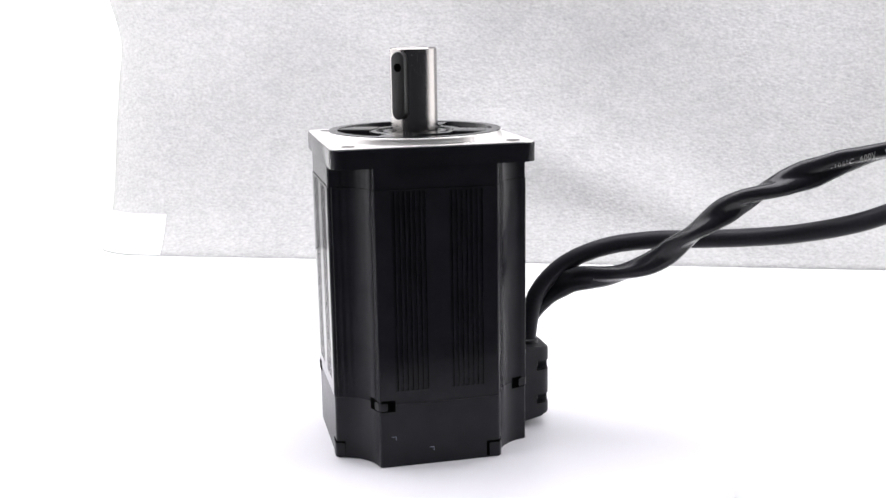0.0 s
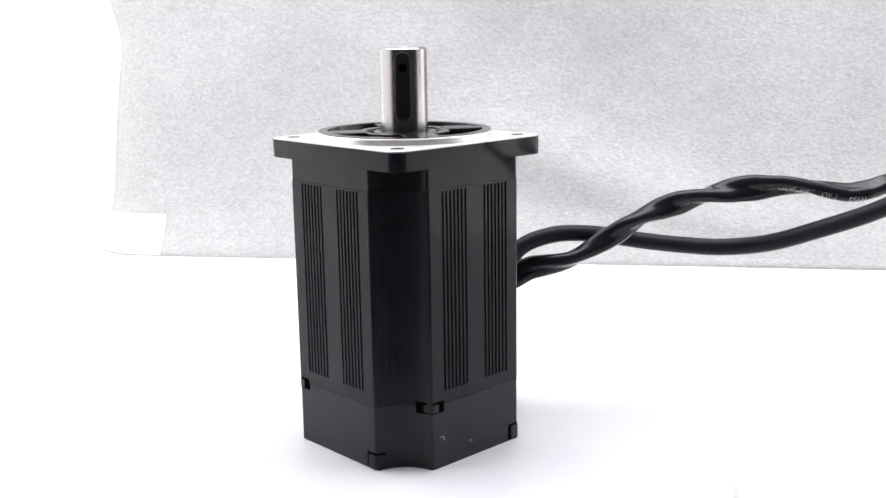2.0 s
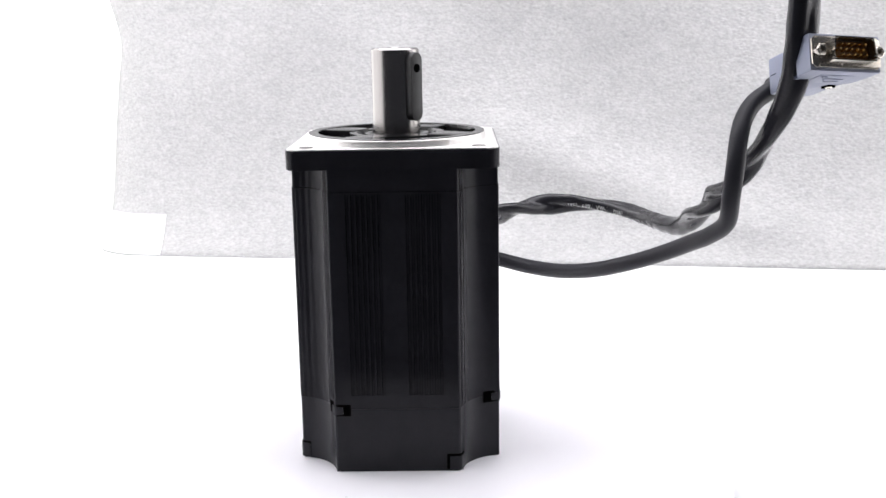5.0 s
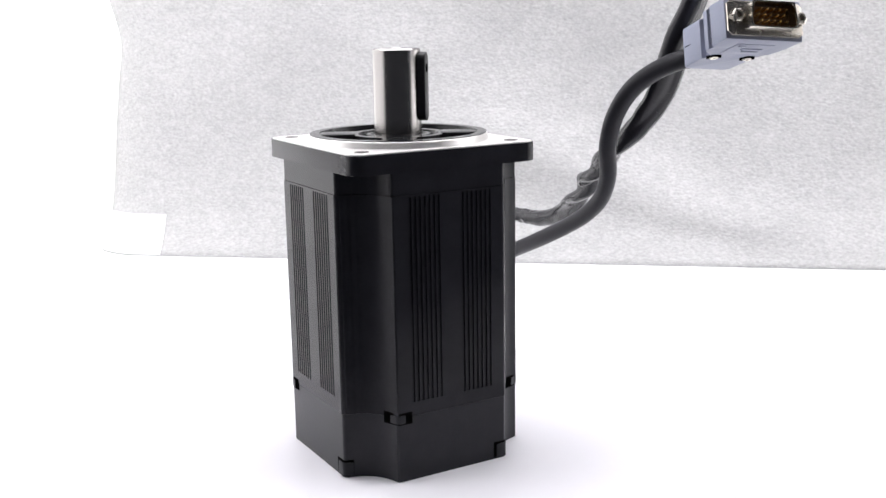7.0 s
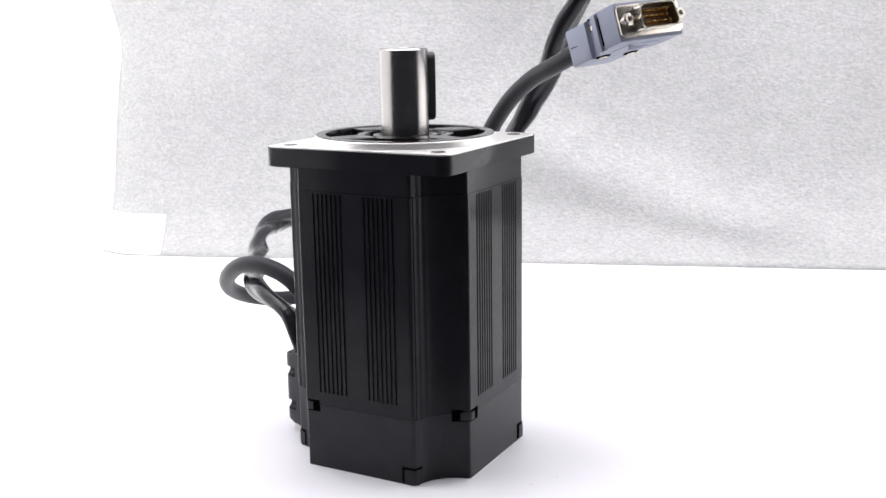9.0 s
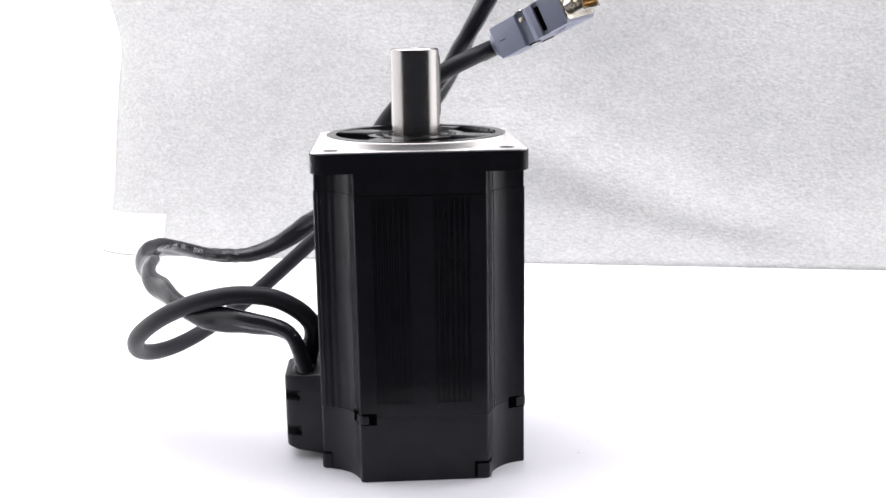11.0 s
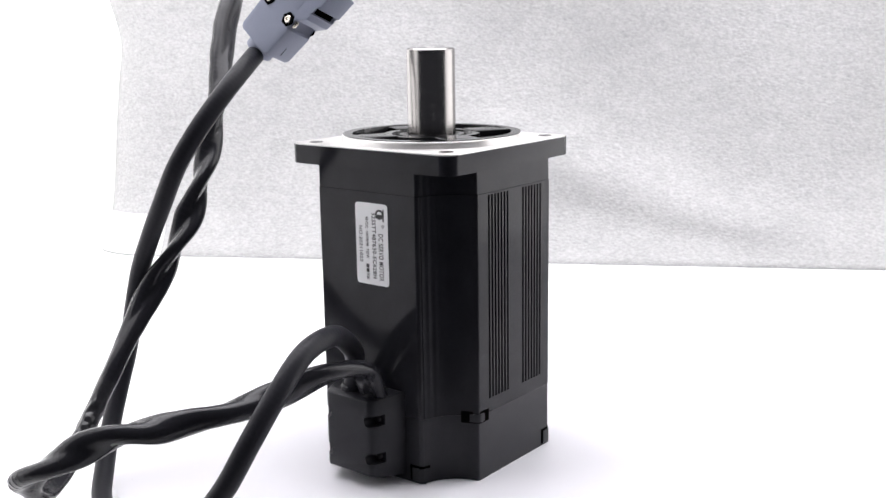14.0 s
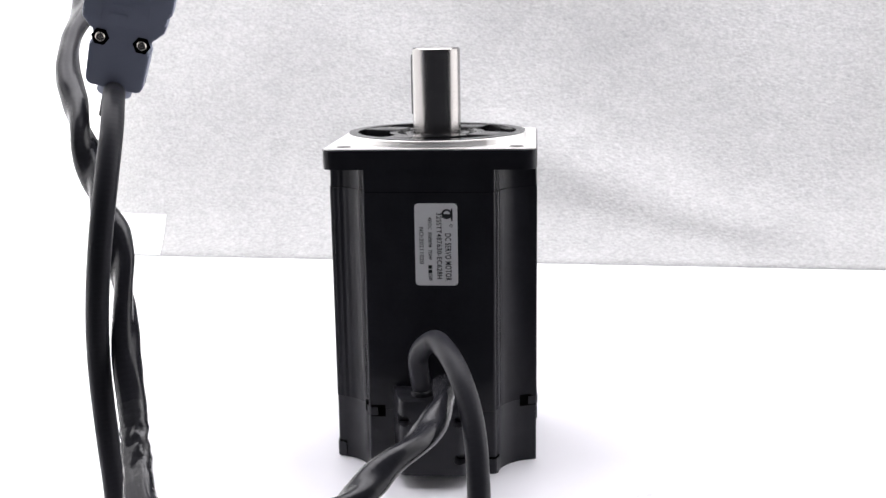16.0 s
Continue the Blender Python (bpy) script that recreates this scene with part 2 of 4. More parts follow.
def motor():
    top = new("servo_motor")
    tagged(top, "black brushless servo motor standing on the turntable, shaft up", "motor")
    part("end_cover", prism(section(inset=0.0002, plain=True), 0.0, 0.02575, bevel=0.0008, foot_only=True), COVER, top, "matt black plastic encoder cover", 35)
    bm = prism(section(), 0.0259, 0.0314)
    prism(section(grooved=True), 0.0314, 0.1098, bm)
    top_ring = prism(section(), 0.1098, 0.1106)
    rim = [e for e in top_ring.edges if min(v.co.z for v in e.verts) > 0.1105]
    bmesh.ops.bevel(top_ring, geom=rim, offset=0.00022, segments=1, affect="EDGES")
    join(bm, top_ring)
    housing = part("housing", bm, BLACK, top, "black anodised housing with vertical cooling grooves", 35)
    matt_hollows(housing)
    bm = prism(section(inset=0.0003), 0.11066, 0.1192)
    prism(rounded_square(HALF, 0.0052, 9), 0.1190, 0.1262, bm, 0.0005)
    matt_hollows(part("flange", bm, BLACK, top, "black square mounting flange", 35))
    plate = prism(rounded_square(HALF - 0.0005, 0.0048), 0.1262, 0.1266, bevel=0.0001)
    face = part("flange_face", plate, ALU, top, "bright machined aluminium flange face")
    z = 0.1266
    for sx in (-1, 1):
        for sy in (-1, 1):
            hole = part("bolt_hole", turned([(0, z + 0.0001), (0.0021, z + 0.0001), (0.0024, z + 0.0002), (0.0027, z + 0.0002), (0.0027, z - 0.0001)], 24), STEEL, face)
            hole.location = (sx * 0.0323, sy * 0.0323, 0.0)
    part("pilot", turned([(0.0357, z), (0.0355, z + 0.0022), (0.0351, z + 0.0027), (0.0340, z + 0.0027)], 96), ALU, top, "bright turned pilot rim")
    part("pilot_ring", turned([(0.0352, z + 0.0004), (0.0352, z + 0.0029), (0.0316, z + 0.0029), (0.0311, z + 0.0004)], 96), GLOSS, top, "glossy black pilot ring")
    part("pilot_web", turned([(0.0312, z + 0.0005), (0.0192, z + 0.0005), (0.0190, z + 0.0024), (0.0160, z + 0.0024), (0.0156, z + 0.0011), (0.0128, z + 0.0011)], 72), GLOSS, top)
    for k in range(4):
        rib = part("rib", block(0.0170, 0.0325, -0.0066, 0.0066, z + 0.0002, z + 0.00275, 0.0005), GLOSS, top)
        rib.rotation_euler = (0, 0, radians(63 + 90 * k))
    part("oil_seal", turned([(0.0130, z + 0.0012), (0.0128, z + 0.0021), (0.0112, z + 0.0022), (0.0100, z + 0.0015), (0.0095, z + 0.0005)], 48), GLOSS, top, "black rubber shaft seal")
    shaft = part("shaft", turned([(0.0, 0.1220), (0.0095, 0.1220), (0.0095, 0.1616), (0.0089, 0.1622), (0.0030, 0.1624), (0.0016, 0.1614), (0, 0.1606)], 64), STEEL, top, "bright turned steel shaft")
    key = []
    for k in range(9):
        a = radians(180 * k / 8)
        key.append((0.003 * math.cos(a), 0.0104 + 0.003 * math.sin(a)))
    for k in range(9):
        a = radians(180 + 180 * k / 8)
        key.append((0.003 * math.cos(a), -0.0104 + 0.003 * math.sin(a)))
    kb = prism(key, 0.0060, 0.0121, bevel=0.0003)
    k_ob = part("key", kb, KEYM, shaft, "blackened steel shaft key")
    k_ob.matrix_basis = Matrix.Translation((0, 0, 0.1473)) @ Matrix.Rotation(radians(KEY_TURN), 4, "Z") @ Matrix(((0, 0, 1, 0), (1, 0, 0, 0), (0, 1, 0, 0), (0, 0, 0, 1)))
    # a near-black disc paints the dark inside of the hole
    hole = part("key_hole", turned([(0, 0.01216), (0.0017, 0.01216), (0.0017, 0.0119)], 24), RECESS_SHADE, k_ob)
    hole.location = (0, 0.0072, 0)
    return top


def sign(text, size, m, mat, parent, name="writing"):
    cu = bpy.data.curves.new(name, "FONT")
    cu.offset, cu.space_character = 0.016 * size, 1.12
    cu.body, cu.size, cu.extrude, cu.align_x, cu.align_y = text, size, 0.00003, "LEFT", "CENTER"
    tmp = bpy.data.objects.new(name, cu)
    me = bpy.data.meshes.new_from_object(tmp)
    bpy.data.objects.remove(tmp)
    bpy.data.curves.remove(cu)
    me.materials.clear()
    me.materials.append(mat)
    ob = new(name, me)
    ob.parent, ob.matrix_basis = parent, m
    return ob


def wrap(side, proud, reach, back):
    """Outline that follows a rounded edge of the +x face: reach along the face, back into the hollow."""
    r = ROUND + proud
    pts = [(HALF + proud, EDGE - reach)]
    pts += [(HALF - ROUND + r * math.cos(radians(a)), EDGE - ROUND + r * math.sin(radians(a))) for a in range(0, 91, 15)]
    for x in (HALF - 0.0026, HALF - (0.0026 + back) / 2, HALF - back):
        pts.append((x, HOLLOW[0] - math.sqrt(HOLLOW[1] ** 2 - (HOLLOW[0] - x) ** 2) + proud))
    pts += [(HALF - back, EDGE - 0.0012), (HALF - 0.0026, EDGE - reach)]
    return [(x, side * y) for x, y in pts]


def latches(top):
    # a window with a tongue at the cover's seam on one edge of each face, and a peg in a pocket at the foot of the other
    for q in range(4):
        turn = Matrix.Rotation(radians(90 * q), 4, "Z")
        # window and pocket are proud near-black slabs that paint a recess's shade
        for name, outline, z0, z1, bevel, mat in (
                ("latch_window", wrap(-1, 0.00012, 0.0064, 0.0066), 0.0231, 0.0277, 0.0, RECESS_SHADE),
                ("latch", wrap(-1, 0.00036, 0.0034, 0.0034), 0.0236, 0.0268, 0.0003, COVER),
                ("foot_pocket", wrap(1, 0.00006, 0.0058, 0.0036), 0.0009, 0.0070, 0.0, RECESS_SHADE),
                ("foot_peg", wrap(1, 0.00030, 0.0047, 0.0034), 0.0003, 0.0062, 0.0004, COVER)):
            part(name, prism(outline, z0, z1, bevel=bevel), mat, top).matrix_basis = turn


def scratches(top):
    # two small bright nicks on one side of the cover
    for u, z in ((-0.0200, 0.0125), (-0.0048, 0.0068)):
        part("scratch", block(u, u + 0.0019, -HALF - 0.00004, -HALF + 0.0003, z, z + 0.00022, 0), HOOD, top)
        part("scratch", block(u + 0.0017, u + 0.0019, -HALF - 0.00004, -HALF + 0.0003, z - 0.0014, z, 0), HOOD, top)


def outlet(top):
    # cable outlet with drafted sides on the plain face, its front corners cut by four round-ended screw notches
    x0, x1, yc = HALF, 0.0550, 0.0010
    half = [(x0, 0.0158), (x1 - 0.0040, 0.0128), (x1 - 0.0022, 0.0122), (x1 - 0.0010, 0.0115), (x1 - 0.0003, 0.0106), (x1, 0.0096)]
    bm = prism([(x, yc - y) for x, y in half] + [(x, yc + y) for x, y in half[::-1]], 0.0026, 0.0358, bevel=0.0009)
    for v in bm.verts:
        u = max(0, (v.co.x - x0 - 0.006) / (x1 - x0 - 0.006))
        v.co.z += (0.0026 if v.co.z < 0.01 else -0.0010 if v.co.z > 0.03 else 0) * u
    cut = bmesh.new()
    for sy in (-1, 1):
        for z in (0.0119, 0.0268):
            out = [(0.0102 - 0.0021 * math.sin(radians(a)), z + 0.0021 * math.cos(radians(a))) for a in range(0, 181, 20)] + [(0.0200, z - 0.0021), (0.0200, z + 0.0021)]
            low = [cut.verts.new((x1 - 0.0062, yc + sy * y, w)) for y, w in out]
            high = [cut.verts.new((x1 + 0.0050, yc + sy * y, w)) for y, w in out]
            cut.faces.new(low[::-1])
            cut.faces.new(high)
            for k in range(len(out)):
                m = (k + 1) % len(out)
                cut.faces.new((low[k], low[m], high[m], high[k]))
    box = part("cable_outlet", bm, COVER, top, "black plastic cable outlet block", 30)
    tool = link("tool", cut, COVER)
    mod = box.modifiers.new("notches", "BOOLEAN")
    mod.operation, mod.solver, mod.object = "DIFFERENCE", "EXACT", tool
    bpy.context.view_layer.update()
    shape = bpy.data.meshes.new_from_object(box.evaluated_get(bpy.context.evaluated_depsgraph_get()))
    box.modifiers.clear()
    box.data = shape
    bpy.data.objects.remove(tool)
    for sy in (-1, 1):
        for z in (0.0119, 0.0268):
            screw = part("screw", turned([(0, -0.0005), (0.0013, -0.0005), (0.0013, 0.0004), (0.0009, 0.0007), (0, 0.0006)], 16), KEYM, box)
            screw.matrix_basis = Matrix.Translation((x1 - 0.0058, yc + sy * 0.0104, z)) @ Matrix.Rotation(radians(90), 4, "Y")
    for y in (-0.003, 0.008):
        collar = part("grommet", turned([(0.0030, 0.0), (0.0046, 0.0), (0.0044, 0.0016), (0.0036, 0.0022)], 32), COVER, box)
        collar.matrix_basis = Matrix.Translation((0.0475, y, 0.0352))


def rating_label(top):
    def rr(w, h, r):
        return [(sx * (w / 2 - r) + r * math.cos(radians(a)), sy * (h / 2 - r) + r * math.sin(radians(a)))
                for sx, sy, a0 in ((1, 1, 0), (-1, 1, 90), (-1, -1, 180), (1, -1, 270)) for a in (a0, a0 + 30, a0 + 60, a0 + 90)]
    plate = part("rating_label", prism(rr(0.0312, 0.0160, 0.0014), 0, 0.0001), PAPER, top, "silver rating label with black lettering")
    # text runs down the motor: local x points down, local y points to the viewer's right
    plate.matrix_basis = Matrix(((0, 0, 1, HALF + 0.0001), (0, 1, 0, 0.0026), (-1, 0, 0, 0.0910), (0, 0, 0, 1)))
    up = 0.00013

    def line(text, x, y, size, sx=1.0):
        return sign(text, size, Matrix.Translation((x, y, up)) @ Matrix.Diagonal((sx, 1, 1, 1)), INK, plate)
    line("DC SERVO MOTOR", -0.0044, 0.0043, 0.0031, 0.62)
    line("32SSTT487630-EC628H", -0.0122, 0.0010, 0.0026, 0.89)
    line("48VDC  3000RPM  750W", -0.0104, -0.0024, 0.0019, 0.72)
    for k in range(2):
        part("mark", block(0.0078 + 0.0017 * k, 0.0092 + 0.0017 * k, -0.0031, -0.0017, 0.0001, 0.00016, 0), INK, plate)
    line("2500", 0.0112, -0.0024, 0.0019, 0.60)
    line("NO:20211020", -0.0068, -0.0056, 0.0022, 1.0)
    ring = turned([(0.0019, 0.0001), (0.0019, 0.00017), (0.0012, 0.00017), (0.0012, 0.0001)], 28)
    part("emblem", ring, INK, plate).location = (-0.0116, 0.0040, 0)
    part("emblem", block(-0.0136, -0.0090, 0.0056, 0.0062, 0.0001, 0.00018, 0), INK, plate)
    part("emblem", block(-0.0116, -0.0102, 0.0022, 0.0056, 0.0001, 0.00018, 0), INK, plate)
    part("emblem", turned([(0.0006, 0.0001), (0.0006, 0.00016), (0.0004, 0.00016), (0.0004, 0.0001)], 16), INK, plate).location = (-0.0072, 0.0056, 0)


KEY_TURN = -133
TURNTABLE = turntable()
MOTOR = motor()
latches(MOTOR)
outlet(MOTOR)
scratches(MOTOR)
rating_label(MOTOR)


# ---- cables ----
def signal_shapes():
    """Centre line of the cable at each time, in millimetres in the turning motor's space."""
    shapes = {}

    def at(t, *points):
        shapes[t] = [Vector(q) / 1000 for q in points]
    at(0, (47.1, -3.0, 35.8), (51.3, -2.1, 55.0), (62.5, -5.2, 68.8), (78.0, -12.6, 77.3), (95.4, -23.0, 81.4), (111.4, -34.0, 82.9), (125.6, -45.6, 84.9), (140.7, -60.9, 88.6), (156.7, -78.4, 95.6), (170.7, -94.5, 106.7), (178.2, -105.6, 120.1), (183.4, -114.5, 133.6), (191.5, -123.8, 145.8), (204.5, -132.6, 154.6), (221.2, -137.5, 159.0), (238.5, -136.2, 159.7), (253.2, -127.8, 158.6), (261.8, -113.6, 157.2), (261.9, -96.9, 156.2), (253.7, -82.4, 155.7), (239.6, -73.3, 155.8), (223.0, -70.9, 156.0), (206.6, -74.6, 156.2), (192.1, -83.0, 156.2), (179.8, -94.5, 156.2), (169.4, -107.8, 155.9))
    at(1, (47.1, -3.0, 35.9), (50.9, -4.6, 55.7), (60.3, -10.2, 70.8), (74.2, -20.5, 78.3), (89.9, -33.4, 79.8), (105.1, -46.9, 78.8), (117.9, -60.9, 78.4), (128.4, -78.1, 79.4), (138.1, -98.5, 85.8), (147.2, -119.5, 95.6), (154.3, -136.4, 107.8), (158.7, -146.6, 121.8), (164.4, -154.9, 136.3), (174.6, -163.4, 148.9), (189.8, -170.3, 157.0), (207.8, -172.4, 160.3), (225.2, -167.2, 160.0), (237.4, -154.3, 157.8), (239.6, -137.0, 155.5), (230.8, -121.5, 154.1), (214.5, -113.5, 153.7), (196.4, -114.2, 154.0), (179.5, -120.8, 154.3), (163.6, -129.7, 154.3), (148.0, -139.4, 154.0), (132.8, -149.2, 153.3))
    at(2, (47.1, -3.0, 35.8), (50.7, -4.4, 54.5), (58.8, -7.9, 70.6), (72.4, -17.2, 77.0), (87.8, -29.6, 76.7), (101.9, -43.6, 73.6), (112.4, -58.7, 72.0), (118.8, -76.2, 72.5), (123.1, -96.7, 76.7), (127.2, -117.9, 85.1), (130.9, -136.7, 93.5), (132.3, -149.8, 101.8), (133.1, -158.6, 114.9), (136.9, -167.3, 127.1), (144.4, -175.2, 135.8), (154.8, -180.1, 140.4), (166.0, -179.5, 142.5), (175.2, -171.8, 144.2), (179.0, -159.2, 146.2), (174.9, -148.7, 147.8), (165.1, -145.7, 148.9), (154.3, -149.7, 150.1), (145.0, -157.3, 151.2), (136.6, -164.8, 151.9), (128.0, -171.4, 152.1), (119.1, -176.9, 152.0))
    at(3, (47.0, -3.0, 35.6), (51.5, -1.6, 52.0), (62.2, -2.2, 64.3), (77.2, -6.3, 70.0), (92.7, -14.4, 70.0), (104.8, -26.5, 66.6), (111.0, -41.6, 62.0), (112.1, -58.4, 59.8), (110.1, -75.9, 59.7), (107.3, -93.3, 62.5), (103.3, -109.3, 67.2), (97.2, -122.7, 72.9), (89.8, -134.4, 78.7), (81.9, -144.8, 84.2), (74.1, -153.4, 89.8), (66.9, -160.4, 95.5), (61.6, -166.8, 102.1), (60.9, -170.1, 112.1), (66.5, -169.7, 124.6), (74.2, -172.1, 133.6), (80.8, -179.1, 138.3), (87.4, -187.7, 141.5), (95.9, -194.7, 144.1), (105.5, -198.9, 146.3), (115.6, -200.4, 148.0), (125.4, -199.8, 149.5))
    at(4, (47.0, -3.0, 35.5), (53.2, -0.5, 50.8), (65.3, 1.2, 62.2), (81.0, 1.0, 67.8), (97.3, -2.5, 67.4), (111.1, -10.6, 62.3), (119.6, -23.2, 55.5), (121.4, -38.7, 49.9), (116.6, -54.6, 48.2), (106.6, -67.7, 48.5), (94.1, -78.4, 50.7), (81.1, -88.1, 54.0), (68.7, -98.3, 57.9), (57.2, -109.4, 62.7), (46.5, -121.1, 68.1), (35.7, -132.4, 74.1), (23.9, -142.9, 80.7), (12.0, -150.9, 88.8), (3.1, -156.2, 99.8), (0.4, -155.8, 114.5), (8.3, -160.9, 126.9), (22.1, -168.7, 134.2), (37.8, -176.7, 137.1), (54.2, -183.7, 137.8), (70.8, -189.8, 137.7), (87.7, -194.5, 138.3))
    at(4.2, (47.0, -3.0, 35.5), (53.5, -0.6, 50.8), (65.6, 1.2, 62.0), (81.4, 1.3, 67.9), (97.9, -1.5, 67.9), (112.4, -8.7, 63.1), (122.1, -20.6, 56.1), (124.9, -35.8, 50.1), (120.3, -51.6, 47.8), (109.6, -64.3, 48.0), (96.1, -74.1, 50.1), (82.4, -82.9, 53.2), (69.7, -92.6, 56.8), (58.6, -103.8, 61.6), (48.8, -116.0, 67.0), (38.8, -127.6, 73.2), (27.2, -137.8, 79.3), (13.8, -145.7, 85.7), (1.3, -151.2, 95.0), (-5.0, -149.7, 110.0), (0.4, -152.4, 124.1), (13.0, -158.6, 132.6), (27.6, -166.3, 135.9), (42.6, -174.0, 136.8), (57.7, -181.4, 136.8), (73.2, -188.1, 137.4))
    at(6.3, (47.0, -3.0, 35.5), (53.5, -1.4, 50.6), (65.2, -0.9, 62.3), (80.2, -2.2, 69.0), (96.3, -5.8, 70.4), (111.2, -12.0, 66.9), (123.2, -21.1, 60.1), (131.4, -32.9, 51.9), (134.5, -47.2, 44.3), (132.5, -62.7, 39.0), (125.5, -77.6, 37.2), (114.7, -89.9, 39.2), (101.4, -98.5, 44.0), (86.8, -103.9, 49.6), (71.5, -106.8, 55.3), (55.9, -108.1, 60.9), (40.6, -108.5, 67.4), (25.4, -108.7, 73.9), (10.3, -109.2, 80.8), (-4.0, -109.0, 89.1), (-16.3, -106.9, 100.0), (-25.4, -102.2, 113.1), (-33.3, -98.5, 127.1), (-43.0, -99.4, 140.5), (-54.5, -105.2, 150.7), (-67.7, -108.7, 158.4))
    at(7, (47.0, -3.0, 35.5), (53.2, -1.4, 50.7), (64.6, -1.2, 62.5), (79.6, -3.0, 69.2), (95.5, -7.1, 70.2), (110.2, -13.7, 66.4), (122.0, -22.8, 59.4), (129.9, -34.6, 51.1), (133.2, -48.9, 43.4), (130.9, -64.3, 38.1), (123.5, -78.9, 36.4), (112.1, -90.6, 38.4), (98.4, -98.3, 43.3), (83.7, -101.9, 49.8), (68.6, -102.7, 56.6), (53.3, -102.1, 62.9), (38.1, -101.7, 69.4), (23.0, -101.5, 76.3), (8.3, -101.0, 84.0), (-5.0, -99.2, 93.6), (-15.4, -94.5, 105.5), (-22.6, -88.2, 119.0), (-31.0, -84.9, 132.8), (-42.3, -84.6, 144.8), (-56.5, -86.3, 153.0), (-71.8, -89.9, 158.3))
    at(8, (47.0, -3.0, 35.5), (51.9, -0.9, 51.2), (63.2, -0.9, 63.3), (78.3, -3.9, 69.5), (93.8, -9.7, 69.3), (107.6, -17.5, 64.2), (119.2, -26.6, 56.5), (127.4, -38.1, 47.7), (130.7, -52.3, 39.8), (128.3, -67.8, 34.5), (120.7, -82.4, 32.7), (109.1, -94.2, 34.5), (95.4, -102.3, 39.1), (80.7, -106.7, 45.6), (66.0, -108.1, 53.3), (51.6, -107.2, 61.7), (37.5, -104.8, 70.2), (24.1, -101.0, 79.4), (11.9, -96.2, 89.6), (1.6, -90.0, 101.2), (-5.8, -81.7, 113.6), (-13.6, -73.9, 126.0), (-25.0, -68.4, 136.9), (-38.7, -65.2, 145.8), (-53.6, -63.5, 153.0), (-69.2, -61.4, 158.5))
    at(9, (46.9, -3.0, 35.5), (49.2, -1.0, 51.7), (60.4, -0.4, 63.5), (76.1, -2.2, 67.7), (91.6, -7.0, 65.2), (104.8, -14.5, 58.8), (115.6, -24.5, 51.3), (123.4, -36.9, 43.8), (126.9, -51.5, 37.0), (125.0, -67.0, 31.8), (118.2, -81.8, 29.5), (107.4, -94.2, 30.6), (94.4, -103.2, 34.8), (80.4, -108.5, 41.7), (66.5, -110.3, 50.4), (53.2, -109.1, 60.1), (41.1, -105.4, 70.7), (30.1, -99.8, 81.7), (20.4, -93.0, 93.2), (11.7, -86.1, 105.4), (3.4, -79.4, 118.0), (-6.2, -72.9, 129.8), (-17.2, -66.1, 140.1), (-29.6, -58.6, 148.0), (-42.5, -50.0, 153.4), (-55.9, -42.3, 159.2))
    at(11.3, (46.8, -3.0, 35.5), (43.6, -0.1, 51.6), (55.7, 1.2, 62.5), (72.4, 0.2, 65.1), (88.6, -3.6, 62.0), (102.8, -10.1, 55.7), (114.5, -19.0, 47.3), (122.7, -30.4, 37.9), (125.2, -44.3, 28.8), (121.5, -59.7, 23.0), (113.6, -74.5, 21.7), (103.5, -87.8, 24.5), (92.1, -98.7, 30.5), (79.9, -106.8, 38.7), (67.4, -111.4, 48.9), (54.9, -111.6, 60.1), (43.3, -107.3, 71.3), (34.0, -99.0, 82.6), (27.8, -88.1, 93.7), (23.9, -76.1, 104.8), (20.2, -64.4, 116.2), (14.2, -54.1, 128.1), (4.4, -47.4, 139.7), (-9.3, -46.2, 149.2), (-23.5, -51.5, 156.0), (-35.5, -62.5, 160.3))
    at(12.5, (46.8, -2.9, 35.4), (46.7, 6.4, 49.3), (56.9, 11.1, 61.5), (72.6, 11.8, 67.7), (89.3, 9.6, 66.5), (103.7, 5.0, 59.3), (114.8, -2.0, 48.8), (123.0, -12.2, 38.1), (127.5, -25.3, 28.5), (126.8, -40.1, 20.6), (121.0, -55.4, 17.0), (111.9, -69.6, 18.3), (100.9, -81.2, 23.4), (88.5, -89.7, 31.1), (76.2, -94.8, 41.3), (64.7, -96.2, 53.5), (54.5, -93.7, 66.5), (46.0, -87.6, 79.7), (39.1, -79.1, 92.4), (32.8, -69.1, 104.3), (26.3, -59.3, 116.3), (18.6, -51.1, 128.9), (7.6, -45.3, 140.0), (-6.4, -43.1, 149.0), (-21.9, -44.8, 155.0), (-37.3, -50.3, 158.8))
    at(12.8, (46.9, -2.9, 35.4), (47.2, 7.7, 48.4), (57.4, 12.9, 61.4), (72.2, 15.5, 69.3), (88.9, 15.1, 69.3), (104.0, 11.8, 63.1), (115.9, 5.9, 52.7), (124.3, -3.2, 41.1), (129.3, -15.4, 30.5), (129.9, -30.0, 22.3), (125.6, -45.3, 17.3), (117.1, -59.8, 16.6), (106.5, -72.4, 20.3), (94.9, -82.1, 27.8), (83.0, -88.4, 37.8), (71.5, -90.6, 50.0), (61.4, -88.6, 63.3), (53.4, -83.4, 77.1), (46.7, -75.9, 90.7), (40.8, -67.6, 104.1), (34.9, -59.6, 117.8), (27.2, -52.7, 131.3), (16.7, -47.5, 143.4), (2.4, -43.9, 152.2), (-13.2, -42.7, 159.1), (-28.4, -44.8, 166.4))
